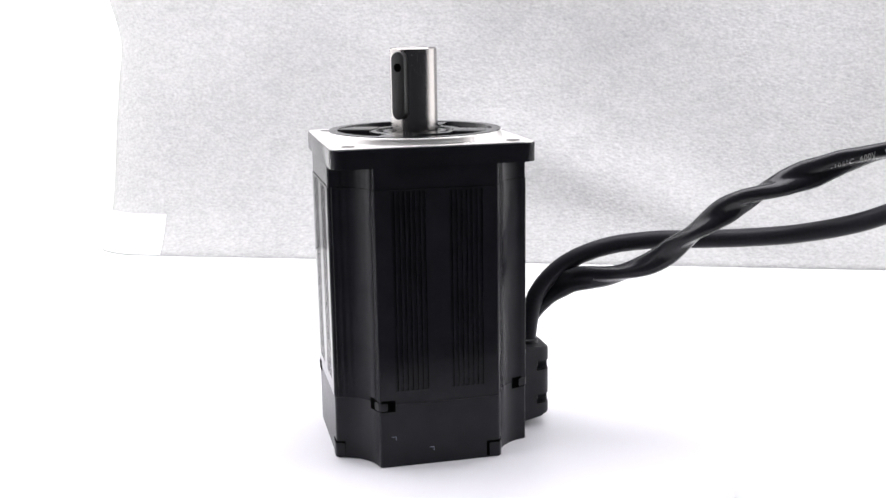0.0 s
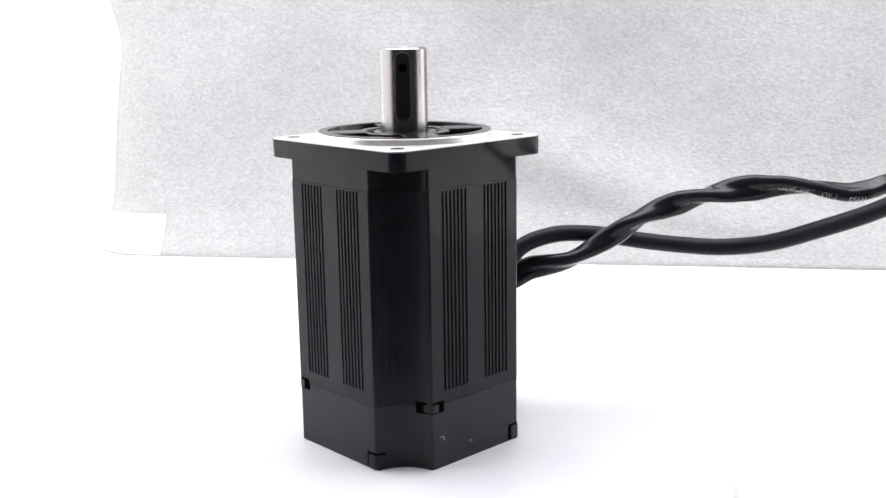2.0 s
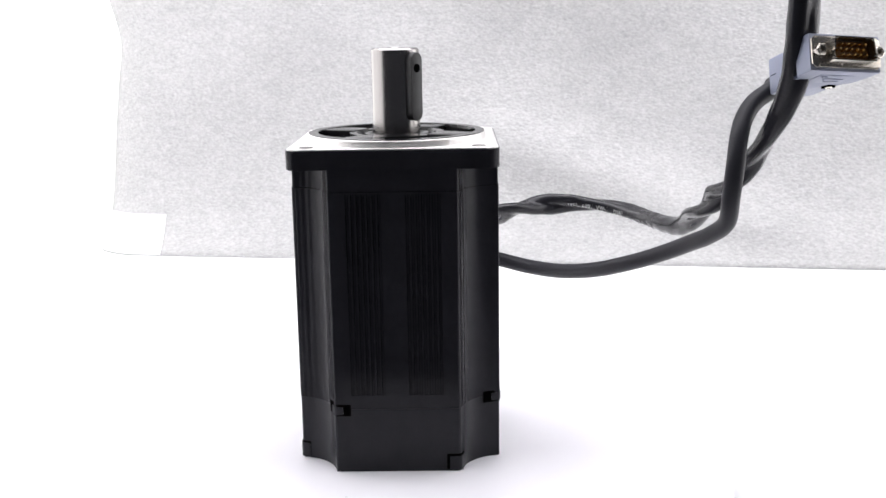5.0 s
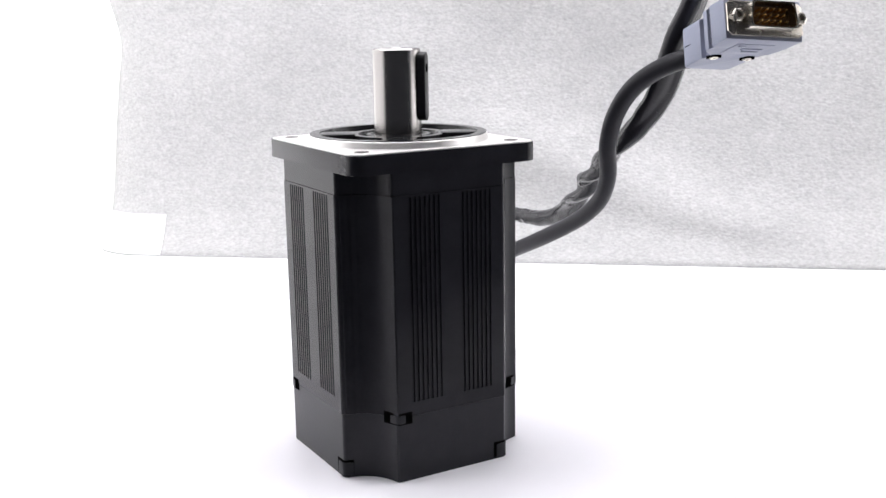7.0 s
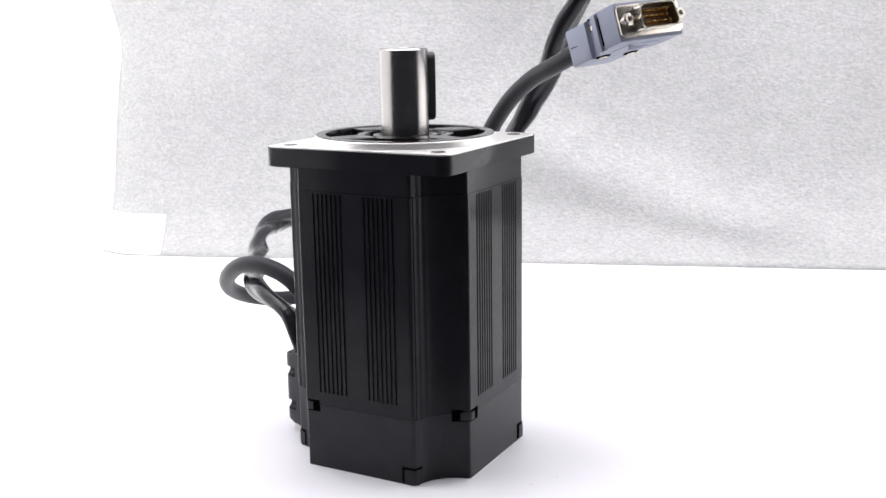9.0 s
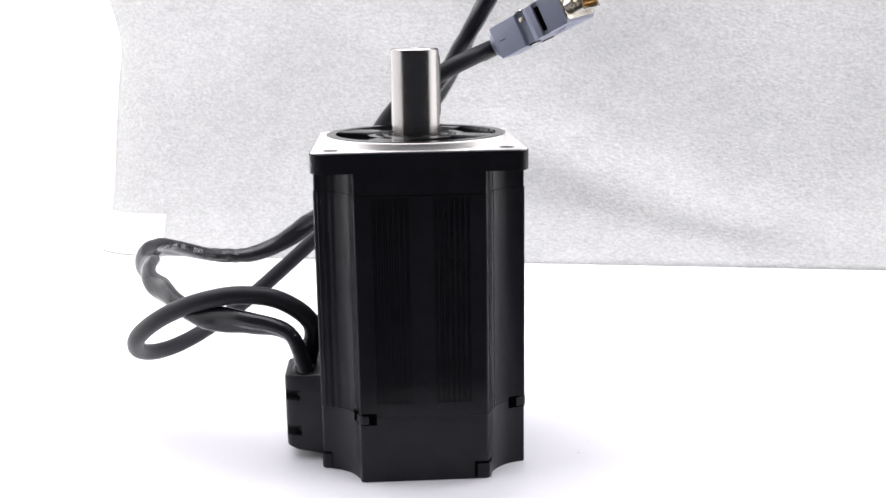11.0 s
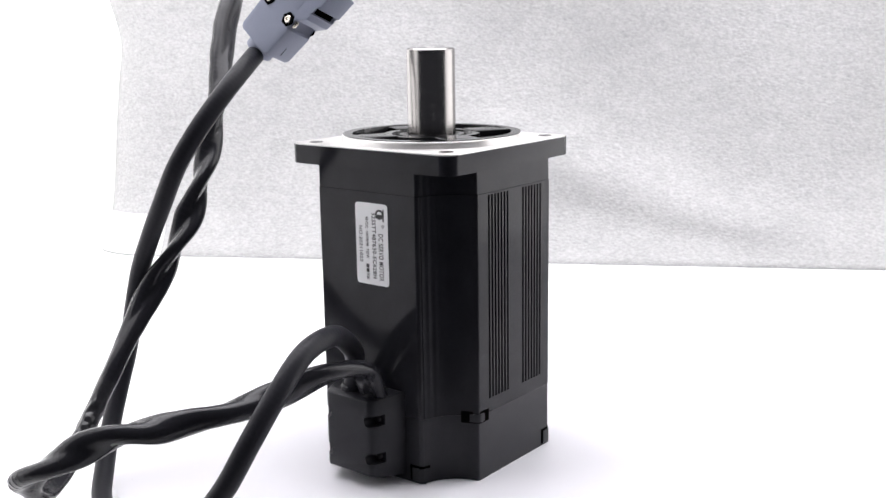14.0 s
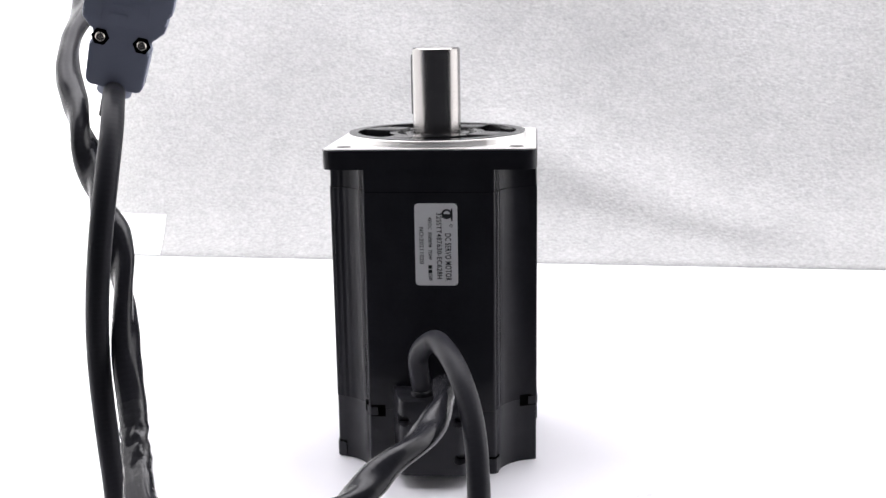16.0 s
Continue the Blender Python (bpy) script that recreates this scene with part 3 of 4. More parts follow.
    at(13, (46.9, -2.9, 35.4), (49.8, 5.9, 49.5), (61.5, 11.4, 62.1), (76.3, 16.2, 68.3), (92.5, 19.0, 66.5), (107.3, 18.5, 58.3), (118.9, 14.0, 46.9), (127.3, 5.5, 34.8), (132.5, -5.6, 23.1), (134.2, -18.8, 13.1), (132.1, -33.8, 6.5), (125.9, -49.0, 4.5), (117.0, -62.9, 7.4), (106.6, -74.4, 14.2), (95.7, -82.7, 24.3), (84.9, -87.5, 36.6), (74.9, -88.2, 50.5), (66.7, -85.1, 65.0), (60.2, -78.5, 79.1), (56.2, -70.1, 93.3), (53.2, -61.5, 107.4), (48.5, -53.6, 121.6), (41.0, -48.3, 135.7), (29.2, -45.4, 147.1), (15.0, -45.8, 156.0), (0.2, -49.8, 164.0))
    at(13.5, (47.0, -3.0, 35.5), (50.8, 4.8, 49.6), (61.7, 11.6, 59.8), (76.0, 17.7, 65.9), (91.8, 22.0, 63.1), (106.5, 22.4, 54.8), (118.2, 18.2, 43.5), (126.5, 10.1, 31.2), (131.4, -0.9, 19.2), (133.7, -14.7, 9.7), (133.0, -30.5, 4.0), (128.9, -46.8, 2.4), (120.2, -60.5, 5.0), (110.5, -72.7, 11.4), (100.5, -82.1, 21.1), (90.6, -88.2, 33.3), (81.1, -89.5, 47.0), (74.1, -87.1, 61.9), (70.3, -81.9, 77.1), (69.3, -74.3, 91.8), (68.6, -65.2, 105.7), (66.2, -57.0, 120.0), (60.2, -51.7, 134.5), (49.6, -49.9, 147.2), (35.8, -51.8, 155.9), (21.4, -57.9, 162.2))
    at(14, (47.0, -3.0, 35.5), (52.2, 3.0, 50.9), (64.1, 8.7, 61.0), (78.0, 15.7, 66.5), (94.1, 19.5, 65.1), (108.2, 21.1, 55.5), (118.9, 18.8, 41.8), (125.8, 13.1, 26.7), (129.9, 3.1, 14.0), (132.5, -11.5, 5.7), (132.5, -27.9, 0.9), (129.3, -44.5, -0.3), (122.9, -60.1, 2.2), (113.0, -71.9, 8.3), (102.9, -81.4, 17.8), (93.4, -87.8, 30.1), (85.5, -90.6, 44.9), (81.2, -90.6, 61.2), (79.7, -86.5, 77.2), (79.7, -78.2, 91.9), (80.3, -68.5, 105.8), (79.2, -59.9, 120.2), (73.1, -53.2, 134.4), (62.1, -50.9, 146.7), (48.4, -53.9, 155.8), (34.2, -61.5, 161.3))
    at(14.5, (47.0, -3.0, 35.5), (53.0, 1.6, 50.0), (64.6, 7.8, 59.3), (79.8, 13.4, 63.3), (95.9, 16.4, 63.1), (110.0, 18.1, 54.9), (119.8, 17.6, 41.6), (125.0, 14.9, 26.0), (129.1, 5.2, 12.9), (131.5, -8.9, 3.5), (132.1, -25.1, -1.5), (130.7, -42.1, -2.7), (126.3, -58.4, -0.3), (118.7, -72.4, 5.4), (107.9, -81.4, 14.1), (98.2, -88.1, 26.2), (91.4, -92.2, 41.1), (87.3, -92.5, 57.4), (85.8, -88.3, 73.5), (86.4, -80.3, 88.4), (87.9, -71.6, 102.7), (87.2, -64.0, 117.5), (81.6, -57.9, 131.9), (71.1, -55.9, 144.8), (58.2, -58.5, 155.5), (44.3, -64.3, 163.3))
    at(15.2, (47.0, -3.0, 35.5), (53.7, -2.2, 50.9), (65.7, 2.0, 61.4), (80.6, 8.5, 65.5), (95.5, 15.0, 62.1), (108.1, 19.2, 52.3), (117.2, 20.4, 38.4), (123.3, 18.0, 23.0), (127.8, 8.4, 9.6), (130.6, -5.7, 0.2), (131.3, -22.1, -5.1), (130.1, -39.3, -6.5), (126.7, -56.0, -4.7), (121.6, -71.7, 0.4), (115.1, -85.1, 8.9), (106.9, -91.9, 20.9), (100.0, -96.1, 35.5), (96.1, -97.9, 51.7), (95.6, -96.4, 68.3), (97.8, -92.5, 84.3), (100.8, -87.2, 99.9), (101.3, -82.0, 115.6), (96.5, -78.5, 130.4), (86.0, -78.0, 142.9), (72.7, -82.3, 151.7), (58.2, -89.7, 155.5))
    at(15.5, (47.0, -3.0, 35.5), (53.6, -3.3, 50.8), (65.8, 0.2, 61.0), (80.1, 8.4, 64.6), (94.3, 15.8, 61.6), (106.6, 19.6, 50.2), (115.9, 20.4, 35.0), (122.6, 18.6, 19.6), (127.5, 9.1, 6.7), (130.5, -4.8, -2.1), (131.4, -21.0, -6.9), (130.3, -37.9, -8.2), (127.2, -54.4, -6.5), (122.6, -70.0, -1.6), (116.5, -83.6, 6.5), (109.2, -92.9, 18.3), (102.6, -98.3, 32.9), (98.8, -101.3, 49.0), (98.4, -101.2, 65.7), (100.6, -98.5, 82.1), (103.4, -94.0, 98.0), (103.8, -89.9, 114.1), (99.2, -87.6, 129.5), (89.3, -88.8, 142.6), (76.0, -93.8, 151.5), (61.2, -101.0, 154.7))
    at(16, (47.0, -3.1, 35.5), (52.6, -3.6, 51.6), (64.2, 3.1, 61.1), (79.2, 8.7, 62.4), (93.0, 14.6, 57.7), (103.6, 19.2, 46.9), (111.9, 21.2, 33.8), (119.4, 20.8, 19.6), (125.7, 11.0, 7.2), (129.6, -3.5, -1.1), (131.1, -19.9, -5.8), (130.6, -37.0, -7.4), (128.6, -53.9, -6.5), (125.1, -70.2, -3.1), (119.7, -84.9, 3.7), (112.9, -96.0, 14.1), (105.7, -100.9, 28.2), (101.5, -103.7, 44.1), (101.0, -104.4, 60.8), (102.9, -103.1, 77.4), (104.9, -100.6, 93.8), (104.9, -98.1, 110.3), (100.9, -96.6, 126.3), (91.7, -97.5, 139.9), (78.1, -101.5, 148.6), (62.4, -107.2, 150.8))
    return shapes


def power_shapes():
    """Centre line of the cable at each time, in millimetres in the turning motor's space."""
    shapes = {}

    def at(t, *points):
        shapes[t] = [Vector(q) / 1000 for q in points]
    at(0, (47.1, 7.9, 34.7), (54.3, 2.2, 52.4), (65.3, -8.9, 63.1), (78.3, -22.9, 67.8), (90.3, -36.4, 75.3), (101.1, -47.1, 87.7), (113.2, -55.6, 99.7), (129.1, -62.6, 108.3), (147.5, -68.4, 115.8), (167.0, -74.0, 121.8), (186.0, -80.1, 123.6), (203.5, -85.7, 124.9), (219.7, -93.2, 127.9), (232.4, -104.8, 133.6), (237.4, -119.9, 141.9), (232.0, -134.2, 151.1), (218.3, -142.5, 159.1), (201.3, -142.4, 165.5), (186.2, -134.2, 171.1), (176.9, -120.1, 177.1), (175.2, -103.5, 183.9), (180.9, -87.8, 190.7), (191.2, -74.4, 197.5), (204.3, -63.8, 203.7), (219.3, -55.5, 209.8), (235.4, -49.4, 215.5))
    at(1, (47.1, 7.9, 34.7), (58.1, 1.6, 52.8), (68.6, -11.4, 61.5), (77.7, -28.0, 67.0), (85.2, -44.3, 76.9), (92.6, -58.7, 89.1), (101.7, -71.6, 98.3), (114.9, -84.3, 104.3), (132.0, -97.4, 108.8), (150.7, -110.9, 108.3), (169.1, -123.1, 108.8), (186.3, -131.9, 111.6), (203.5, -137.7, 118.2), (217.6, -139.7, 129.5), (222.5, -138.2, 144.4), (214.5, -135.8, 157.1), (198.1, -135.8, 162.8), (180.1, -138.4, 163.1), (163.4, -141.8, 163.0), (149.2, -144.4, 168.3), (141.8, -143.3, 180.9), (145.0, -137.2, 195.4), (156.3, -128.1, 205.6), (171.2, -118.6, 210.4), (187.2, -109.5, 211.6), (203.4, -101.3, 210.5))
    at(2, (47.1, 7.9, 34.7), (56.2, 2.6, 51.3), (65.3, -8.9, 61.2), (74.8, -25.6, 66.7), (83.4, -41.4, 77.9), (92.0, -56.1, 89.3), (102.2, -70.9, 95.8), (115.3, -86.4, 100.0), (130.3, -103.6, 101.4), (144.9, -121.4, 98.4), (157.6, -135.6, 103.6), (167.5, -146.7, 106.1), (177.4, -153.2, 113.6), (185.3, -153.8, 126.3), (185.6, -149.2, 141.9), (175.4, -144.1, 154.9), (159.3, -143.4, 161.0), (143.4, -148.2, 162.4), (129.0, -156.8, 164.0), (116.2, -165.6, 171.8), (108.8, -170.1, 187.5), (111.2, -168.2, 205.4), (121.5, -161.8, 218.6), (135.2, -154.1, 226.0), (149.8, -146.5, 229.4), (164.6, -139.2, 230.4))
    at(3, (47.0, 8.0, 34.5), (56.9, 0.2, 48.7), (68.5, -10.7, 60.1), (80.6, -23.3, 66.4), (92.9, -34.9, 72.5), (105.6, -45.0, 80.2), (118.4, -56.7, 84.4), (130.1, -70.9, 86.5), (139.0, -87.7, 86.4), (142.7, -105.2, 83.6), (140.6, -121.2, 80.2), (134.8, -133.4, 83.5), (127.5, -142.5, 90.3), (120.2, -150.1, 99.2), (111.9, -158.5, 107.1), (100.5, -165.6, 115.9), (87.8, -171.4, 125.9), (77.5, -178.6, 136.6), (70.1, -186.9, 148.5), (65.2, -192.7, 163.4), (63.7, -194.4, 180.9), (66.7, -192.2, 198.8), (73.6, -187.8, 214.7), (82.8, -183.2, 228.5), (93.1, -179.3, 240.7), (104.4, -176.5, 252.0))
    at(4, (47.0, 8.0, 34.5), (57.4, 0.8, 47.2), (70.2, -8.5, 54.9), (84.5, -18.3, 59.3), (99.4, -27.6, 62.8), (114.8, -35.8, 68.3), (128.9, -46.3, 71.9), (139.9, -60.9, 73.2), (145.7, -78.1, 73.6), (144.4, -96.3, 71.9), (136.0, -112.3, 69.2), (122.7, -125.0, 67.9), (106.8, -133.5, 70.2), (90.4, -140.5, 74.4), (74.7, -145.5, 82.8), (59.7, -151.2, 91.7), (46.1, -158.3, 101.3), (34.4, -167.0, 111.9), (24.7, -174.7, 125.1), (18.1, -180.5, 141.0), (15.1, -185.0, 158.1), (14.9, -186.1, 176.1), (17.2, -185.9, 194.1), (21.5, -184.6, 211.8), (27.3, -182.5, 229.0), (34.0, -180.0, 245.8))
    at(4.2, (47.0, 8.0, 34.5), (57.6, 1.3, 47.3), (70.8, -7.7, 55.0), (85.3, -17.4, 59.2), (100.4, -26.6, 62.1), (115.8, -35.0, 67.2), (129.7, -45.7, 71.0), (140.6, -60.3, 72.8), (146.3, -77.6, 73.7), (144.8, -95.7, 72.4), (136.3, -111.5, 70.0), (122.9, -123.7, 68.2), (106.8, -131.5, 69.5), (90.0, -137.5, 72.9), (73.9, -141.4, 80.7), (58.5, -146.0, 89.3), (44.1, -152.1, 98.3), (31.2, -160.1, 108.1), (20.1, -167.4, 120.4), (11.7, -173.3, 135.5), (7.2, -178.2, 152.2), (5.8, -180.1, 170.2), (7.1, -180.6, 188.3), (10.4, -179.9, 206.1), (15.1, -177.9, 223.5), (20.8, -175.0, 240.5))
    at(6.3, (47.0, 8.0, 34.5), (58.4, 4.0, 48.1), (72.3, -2.6, 57.9), (87.2, -11.1, 64.1), (101.8, -21.2, 67.8), (115.5, -33.1, 70.3), (127.0, -47.1, 72.0), (134.9, -63.3, 73.5), (137.7, -81.3, 74.9), (134.1, -99.0, 75.8), (124.2, -113.9, 75.5), (109.0, -123.6, 72.2), (91.2, -127.8, 70.6), (73.4, -127.6, 73.0), (56.3, -124.9, 77.8), (39.7, -121.8, 84.5), (23.6, -118.6, 92.1), (7.9, -115.8, 100.9), (-7.5, -113.8, 110.7), (-22.5, -113.9, 120.9), (-36.1, -114.9, 133.0), (-47.0, -115.0, 147.4), (-55.3, -113.9, 163.8), (-63.2, -115.5, 179.9), (-68.9, -115.9, 197.0), (-73.0, -116.0, 214.7))
    at(7, (47.0, 8.0, 34.5), (58.5, 4.5, 48.0), (72.3, -2.1, 57.5), (87.2, -10.8, 63.4), (101.6, -21.4, 66.7), (114.5, -33.9, 68.6), (125.2, -48.6, 69.8), (132.2, -65.4, 70.6), (134.1, -83.4, 70.9), (129.8, -101.1, 70.6), (119.4, -116.0, 69.7), (104.3, -126.0, 67.6), (86.6, -130.6, 67.5), (69.4, -129.9, 72.0), (53.2, -125.8, 78.6), (38.3, -119.8, 87.2), (23.4, -113.4, 95.7), (8.6, -107.1, 104.4), (-6.7, -101.7, 113.0), (-22.3, -98.2, 121.9), (-36.7, -96.8, 132.7), (-48.0, -96.8, 146.6), (-55.3, -96.3, 163.3), (-61.9, -98.7, 179.7), (-66.5, -100.7, 197.1), (-70.1, -103.1, 214.7))
    at(8, (47.0, 8.0, 34.5), (58.2, 5.3, 48.1), (72.3, -1.2, 56.9), (86.9, -10.5, 61.7), (100.6, -22.0, 64.1), (112.7, -35.3, 65.6), (122.8, -50.3, 66.7), (129.9, -66.9, 67.4), (132.5, -84.9, 67.2), (129.3, -102.7, 66.4), (120.2, -118.3, 65.4), (105.9, -129.6, 65.5), (88.8, -135.2, 67.5), (72.2, -134.8, 73.7), (56.4, -129.9, 81.0), (42.3, -122.5, 89.4), (28.2, -114.5, 97.5), (13.8, -107.1, 105.5), (-1.1, -101.0, 113.7), (-15.6, -96.1, 123.4), (-27.5, -91.8, 136.2), (-36.9, -88.7, 151.3), (-43.9, -86.0, 168.2), (-52.4, -86.3, 184.0), (-59.0, -86.3, 200.9), (-65.3, -87.1, 218.0))
    at(9, (46.9, 8.0, 34.5), (56.3, 5.8, 49.3), (72.1, 0.8, 54.8), (86.8, -9.3, 56.3), (97.9, -23.3, 58.0), (107.7, -38.1, 60.7), (117.4, -52.9, 64.2), (125.9, -68.5, 67.5), (130.5, -85.8, 69.3), (128.9, -103.7, 68.6), (120.5, -119.6, 66.3), (106.6, -131.1, 64.3), (89.7, -137.3, 64.3), (71.8, -138.2, 67.3), (55.1, -134.5, 73.1), (40.5, -127.6, 81.2), (27.7, -118.8, 90.6), (16.3, -109.4, 100.9), (5.0, -100.5, 111.8), (-6.7, -92.7, 123.3), (-17.6, -86.4, 136.9), (-28.0, -81.7, 151.5), (-35.7, -77.8, 168.3), (-45.4, -76.6, 183.9), (-51.9, -75.4, 200.7), (-57.7, -75.0, 217.9))
    at(11.3, (46.5, 8.0, 34.6), (52.6, 7.2, 50.9), (69.5, 3.5, 54.6), (86.2, -3.8, 55.1), (99.9, -15.3, 57.9), (110.8, -29.4, 61.2), (118.7, -45.5, 64.0), (122.9, -62.9, 66.2), (124.3, -81.0, 66.8), (121.7, -98.7, 64.7), (114.1, -114.3, 59.8), (101.7, -126.1, 53.9), (85.6, -133.8, 51.7), (69.0, -137.3, 57.4), (54.2, -136.0, 67.7), (40.7, -130.3, 78.4), (28.8, -121.6, 88.9), (18.3, -111.3, 99.4), (8.7, -100.6, 110.4), (-0.3, -90.5, 122.5), (-9.0, -82.0, 135.9), (-17.5, -75.4, 150.4), (-26.0, -71.0, 165.7), (-34.5, -68.5, 181.5), (-41.8, -67.6, 198.1), (-48.1, -68.1, 215.1))
    at(12.5, (46.8, 8.0, 34.6), (55.3, 11.0, 50.2), (71.9, 11.9, 56.5), (89.7, 9.1, 57.3), (105.5, 0.9, 60.2), (118.1, -11.7, 63.7), (126.7, -27.4, 66.5), (130.4, -45.0, 67.7), (128.5, -63.0, 66.7), (122.0, -79.3, 62.4), (112.8, -93.1, 55.1), (100.7, -104.7, 48.2), (85.8, -114.5, 47.0), (70.2, -120.5, 53.6), (56.0, -120.4, 64.7), (43.6, -114.1, 76.2), (33.2, -103.4, 86.6), (24.8, -90.6, 96.2), (17.2, -77.5, 106.2), (9.0, -65.9, 117.4), (-0.5, -57.4, 130.2), (-11.2, -53.7, 144.3), (-21.2, -54.8, 159.3), (-31.6, -58.4, 173.8), (-42.2, -63.5, 187.6), (-52.7, -69.7, 201.1))
    at(12.8, (46.9, 8.0, 34.6), (55.3, 10.8, 49.5), (71.3, 12.9, 56.8), (89.8, 12.2, 56.1), (106.7, 5.7, 58.9), (120.0, -6.2, 64.1), (129.6, -21.5, 68.1), (135.1, -38.5, 68.2), (135.8, -56.2, 65.3), (131.9, -73.8, 61.6), (122.8, -88.2, 55.4), (109.1, -98.6, 49.1), (92.8, -106.0, 48.0), (75.6, -108.9, 53.4), (60.2, -106.4, 63.6), (48.5, -99.5, 76.2), (39.4, -89.7, 89.0), (31.3, -78.4, 101.0), (22.7, -67.4, 113.0), (12.3, -58.7, 126.1), (1.6, -55.6, 140.3), (-9.3, -58.4, 154.5), (-20.9, -64.4, 167.3), (-32.5, -72.4, 178.9), (-43.6, -81.4, 190.1), (-54.1, -91.0, 201.4))
    at(13, (46.9, 8.0, 34.6), (55.3, 11.4, 48.6), (71.6, 12.9, 54.7), (90.3, 11.5, 52.2), (108.0, 5.3, 53.5), (123.1, -5.2, 57.6), (135.6, -19.0, 60.6), (143.9, -34.2, 57.0), (146.4, -50.3, 48.4), (142.6, -66.8, 41.1), (132.0, -79.6, 33.5), (116.1, -87.7, 31.9), (99.5, -92.2, 39.2), (84.2, -92.3, 50.3), (70.6, -88.5, 62.8), (58.8, -83.2, 76.7), (47.5, -77.6, 90.9), (36.8, -73.7, 106.0), (25.1, -71.5, 120.7), (12.5, -71.5, 134.6), (2.9, -76.4, 149.4), (-4.4, -85.2, 164.5), (-14.5, -92.7, 177.9), (-24.5, -100.9, 190.6), (-34.1, -110.0, 203.2), (-43.5, -119.4, 215.5))
    at(13.5, (47.0, 8.0, 34.6), (56.4, 11.9, 49.1), (74.0, 12.6, 52.9), (92.6, 9.7, 50.7), (110.5, 2.9, 49.3), (126.6, -7.4, 49.4), (140.7, -20.5, 49.7), (152.1, -34.7, 43.4), (155.4, -48.7, 32.7), (146.8, -60.7, 23.6), (134.5, -72.2, 18.7), (119.1, -79.7, 23.9), (104.5, -84.2, 35.3), (91.3, -85.5, 49.2), (79.5, -84.4, 64.3), (67.9, -81.5, 79.2), (57.2, -79.1, 94.7), (46.3, -77.5, 110.2), (35.0, -77.8, 125.7), (24.9, -82.0, 141.4), (16.5, -89.8, 156.6), (7.5, -98.4, 170.8), (-2.4, -106.8, 183.9), (-12.3, -115.4, 196.5), (-22.3, -124.3, 208.9), (-32.5, -133.1, 221.0))
    at(14, (47.0, 8.0, 34.6), (57.9, 12.4, 48.4), (75.6, 12.6, 51.8), (94.0, 8.9, 49.5), (111.2, 2.1, 46.3), (127.4, -7.9, 44.1), (142.1, -20.1, 42.2), (154.5, -33.3, 35.1), (159.2, -47.5, 25.4), (149.0, -57.8, 15.5), (133.7, -67.1, 15.1), (118.8, -73.8, 24.1), (105.6, -77.8, 37.2), (93.7, -79.8, 51.9), (82.4, -79.6, 67.0), (71.1, -77.8, 81.9), (61.1, -76.9, 97.8), (51.8, -78.2, 114.0), (42.8, -81.7, 129.8), (33.7, -87.4, 145.1), (24.6, -95.1, 159.4), (14.3, -102.9, 172.5), (2.8, -110.0, 184.6), (-8.0, -118.4, 196.6), (-18.9, -126.7, 208.6), (-30.1, -134.7, 220.4))
    at(14.5, (47.0, 8.0, 34.5), (58.2, 12.6, 48.3), (75.3, 13.5, 53.3), (93.5, 10.9, 50.5), (110.6, 5.3, 46.5), (126.4, -4.2, 43.9), (140.2, -16.1, 40.4), (150.1, -30.3, 33.8), (152.5, -46.2, 26.8), (144.9, -60.7, 21.0), (130.2, -70.6, 21.7), (115.3, -77.4, 30.1), (102.6, -80.0, 43.0), (93.0, -79.9, 58.7), (85.5, -77.8, 75.2), (78.0, -74.0, 91.5), (69.3, -72.2, 107.2), (58.9, -75.7, 121.7), (48.0, -83.1, 134.8), (37.2, -91.6, 147.0), (26.5, -99.8, 159.3), (15.0, -106.9, 171.3), (2.5, -111.9, 182.9), (-8.9, -119.0, 195.1), (-20.1, -125.9, 207.6), (-30.9, -133.0, 220.3))
    at(15.2, (47.0, 8.0, 34.6), (59.3, 12.4, 47.3), (77.3, 12.5, 49.9), (95.2, 9.4, 48.4), (111.9, 3.7, 45.5), (127.0, -4.9, 42.6), (140.2, -15.6, 38.1), (149.6, -29.3, 31.5), (152.0, -46.6, 26.9), (145.1, -63.0, 24.8), (130.9, -73.8, 27.1), (116.3, -81.9, 35.1), (103.9, -86.5, 47.5), (94.1, -88.6, 62.5), (86.7, -89.6, 79.0), (80.1, -91.4, 95.8), (73.1, -94.6, 112.2), (65.0, -99.1, 127.8), (56.6, -106.3, 142.1), (47.1, -113.9, 155.4), (35.9, -120.7, 167.9), (23.2, -123.9, 179.0), (11.0, -129.2, 190.9), (-1.2, -134.7, 203.2), (-14.4, -138.0, 215.1), (-28.6, -139.4, 226.4))
    at(15.5, (47.0, 8.0, 34.6), (59.9, 11.6, 46.6), (77.7, 11.8, 49.4), (95.7, 8.9, 47.8), (112.7, 3.9, 43.8), (127.9, -5.1, 41.0), (140.9, -16.6, 36.6), (149.9, -31.7, 31.5), (152.1, -49.4, 27.4), (145.6, -66.3, 26.2), (131.8, -76.9, 29.2), (117.2, -84.4, 37.3), (105.1, -89.4, 49.8), (95.8, -92.8, 64.9), (88.9, -95.5, 81.4), (82.6, -98.0, 98.1), (75.9, -102.0, 114.3), (68.6, -109.2, 129.2), (60.3, -117.6, 143.1), (50.4, -125.3, 155.9), (38.7, -131.0, 167.7), (25.7, -133.6, 178.3), (12.7, -135.1, 188.9), (0.1, -139.5, 201.0), (-13.2, -142.1, 213.0), (-27.2, -143.3, 224.5))
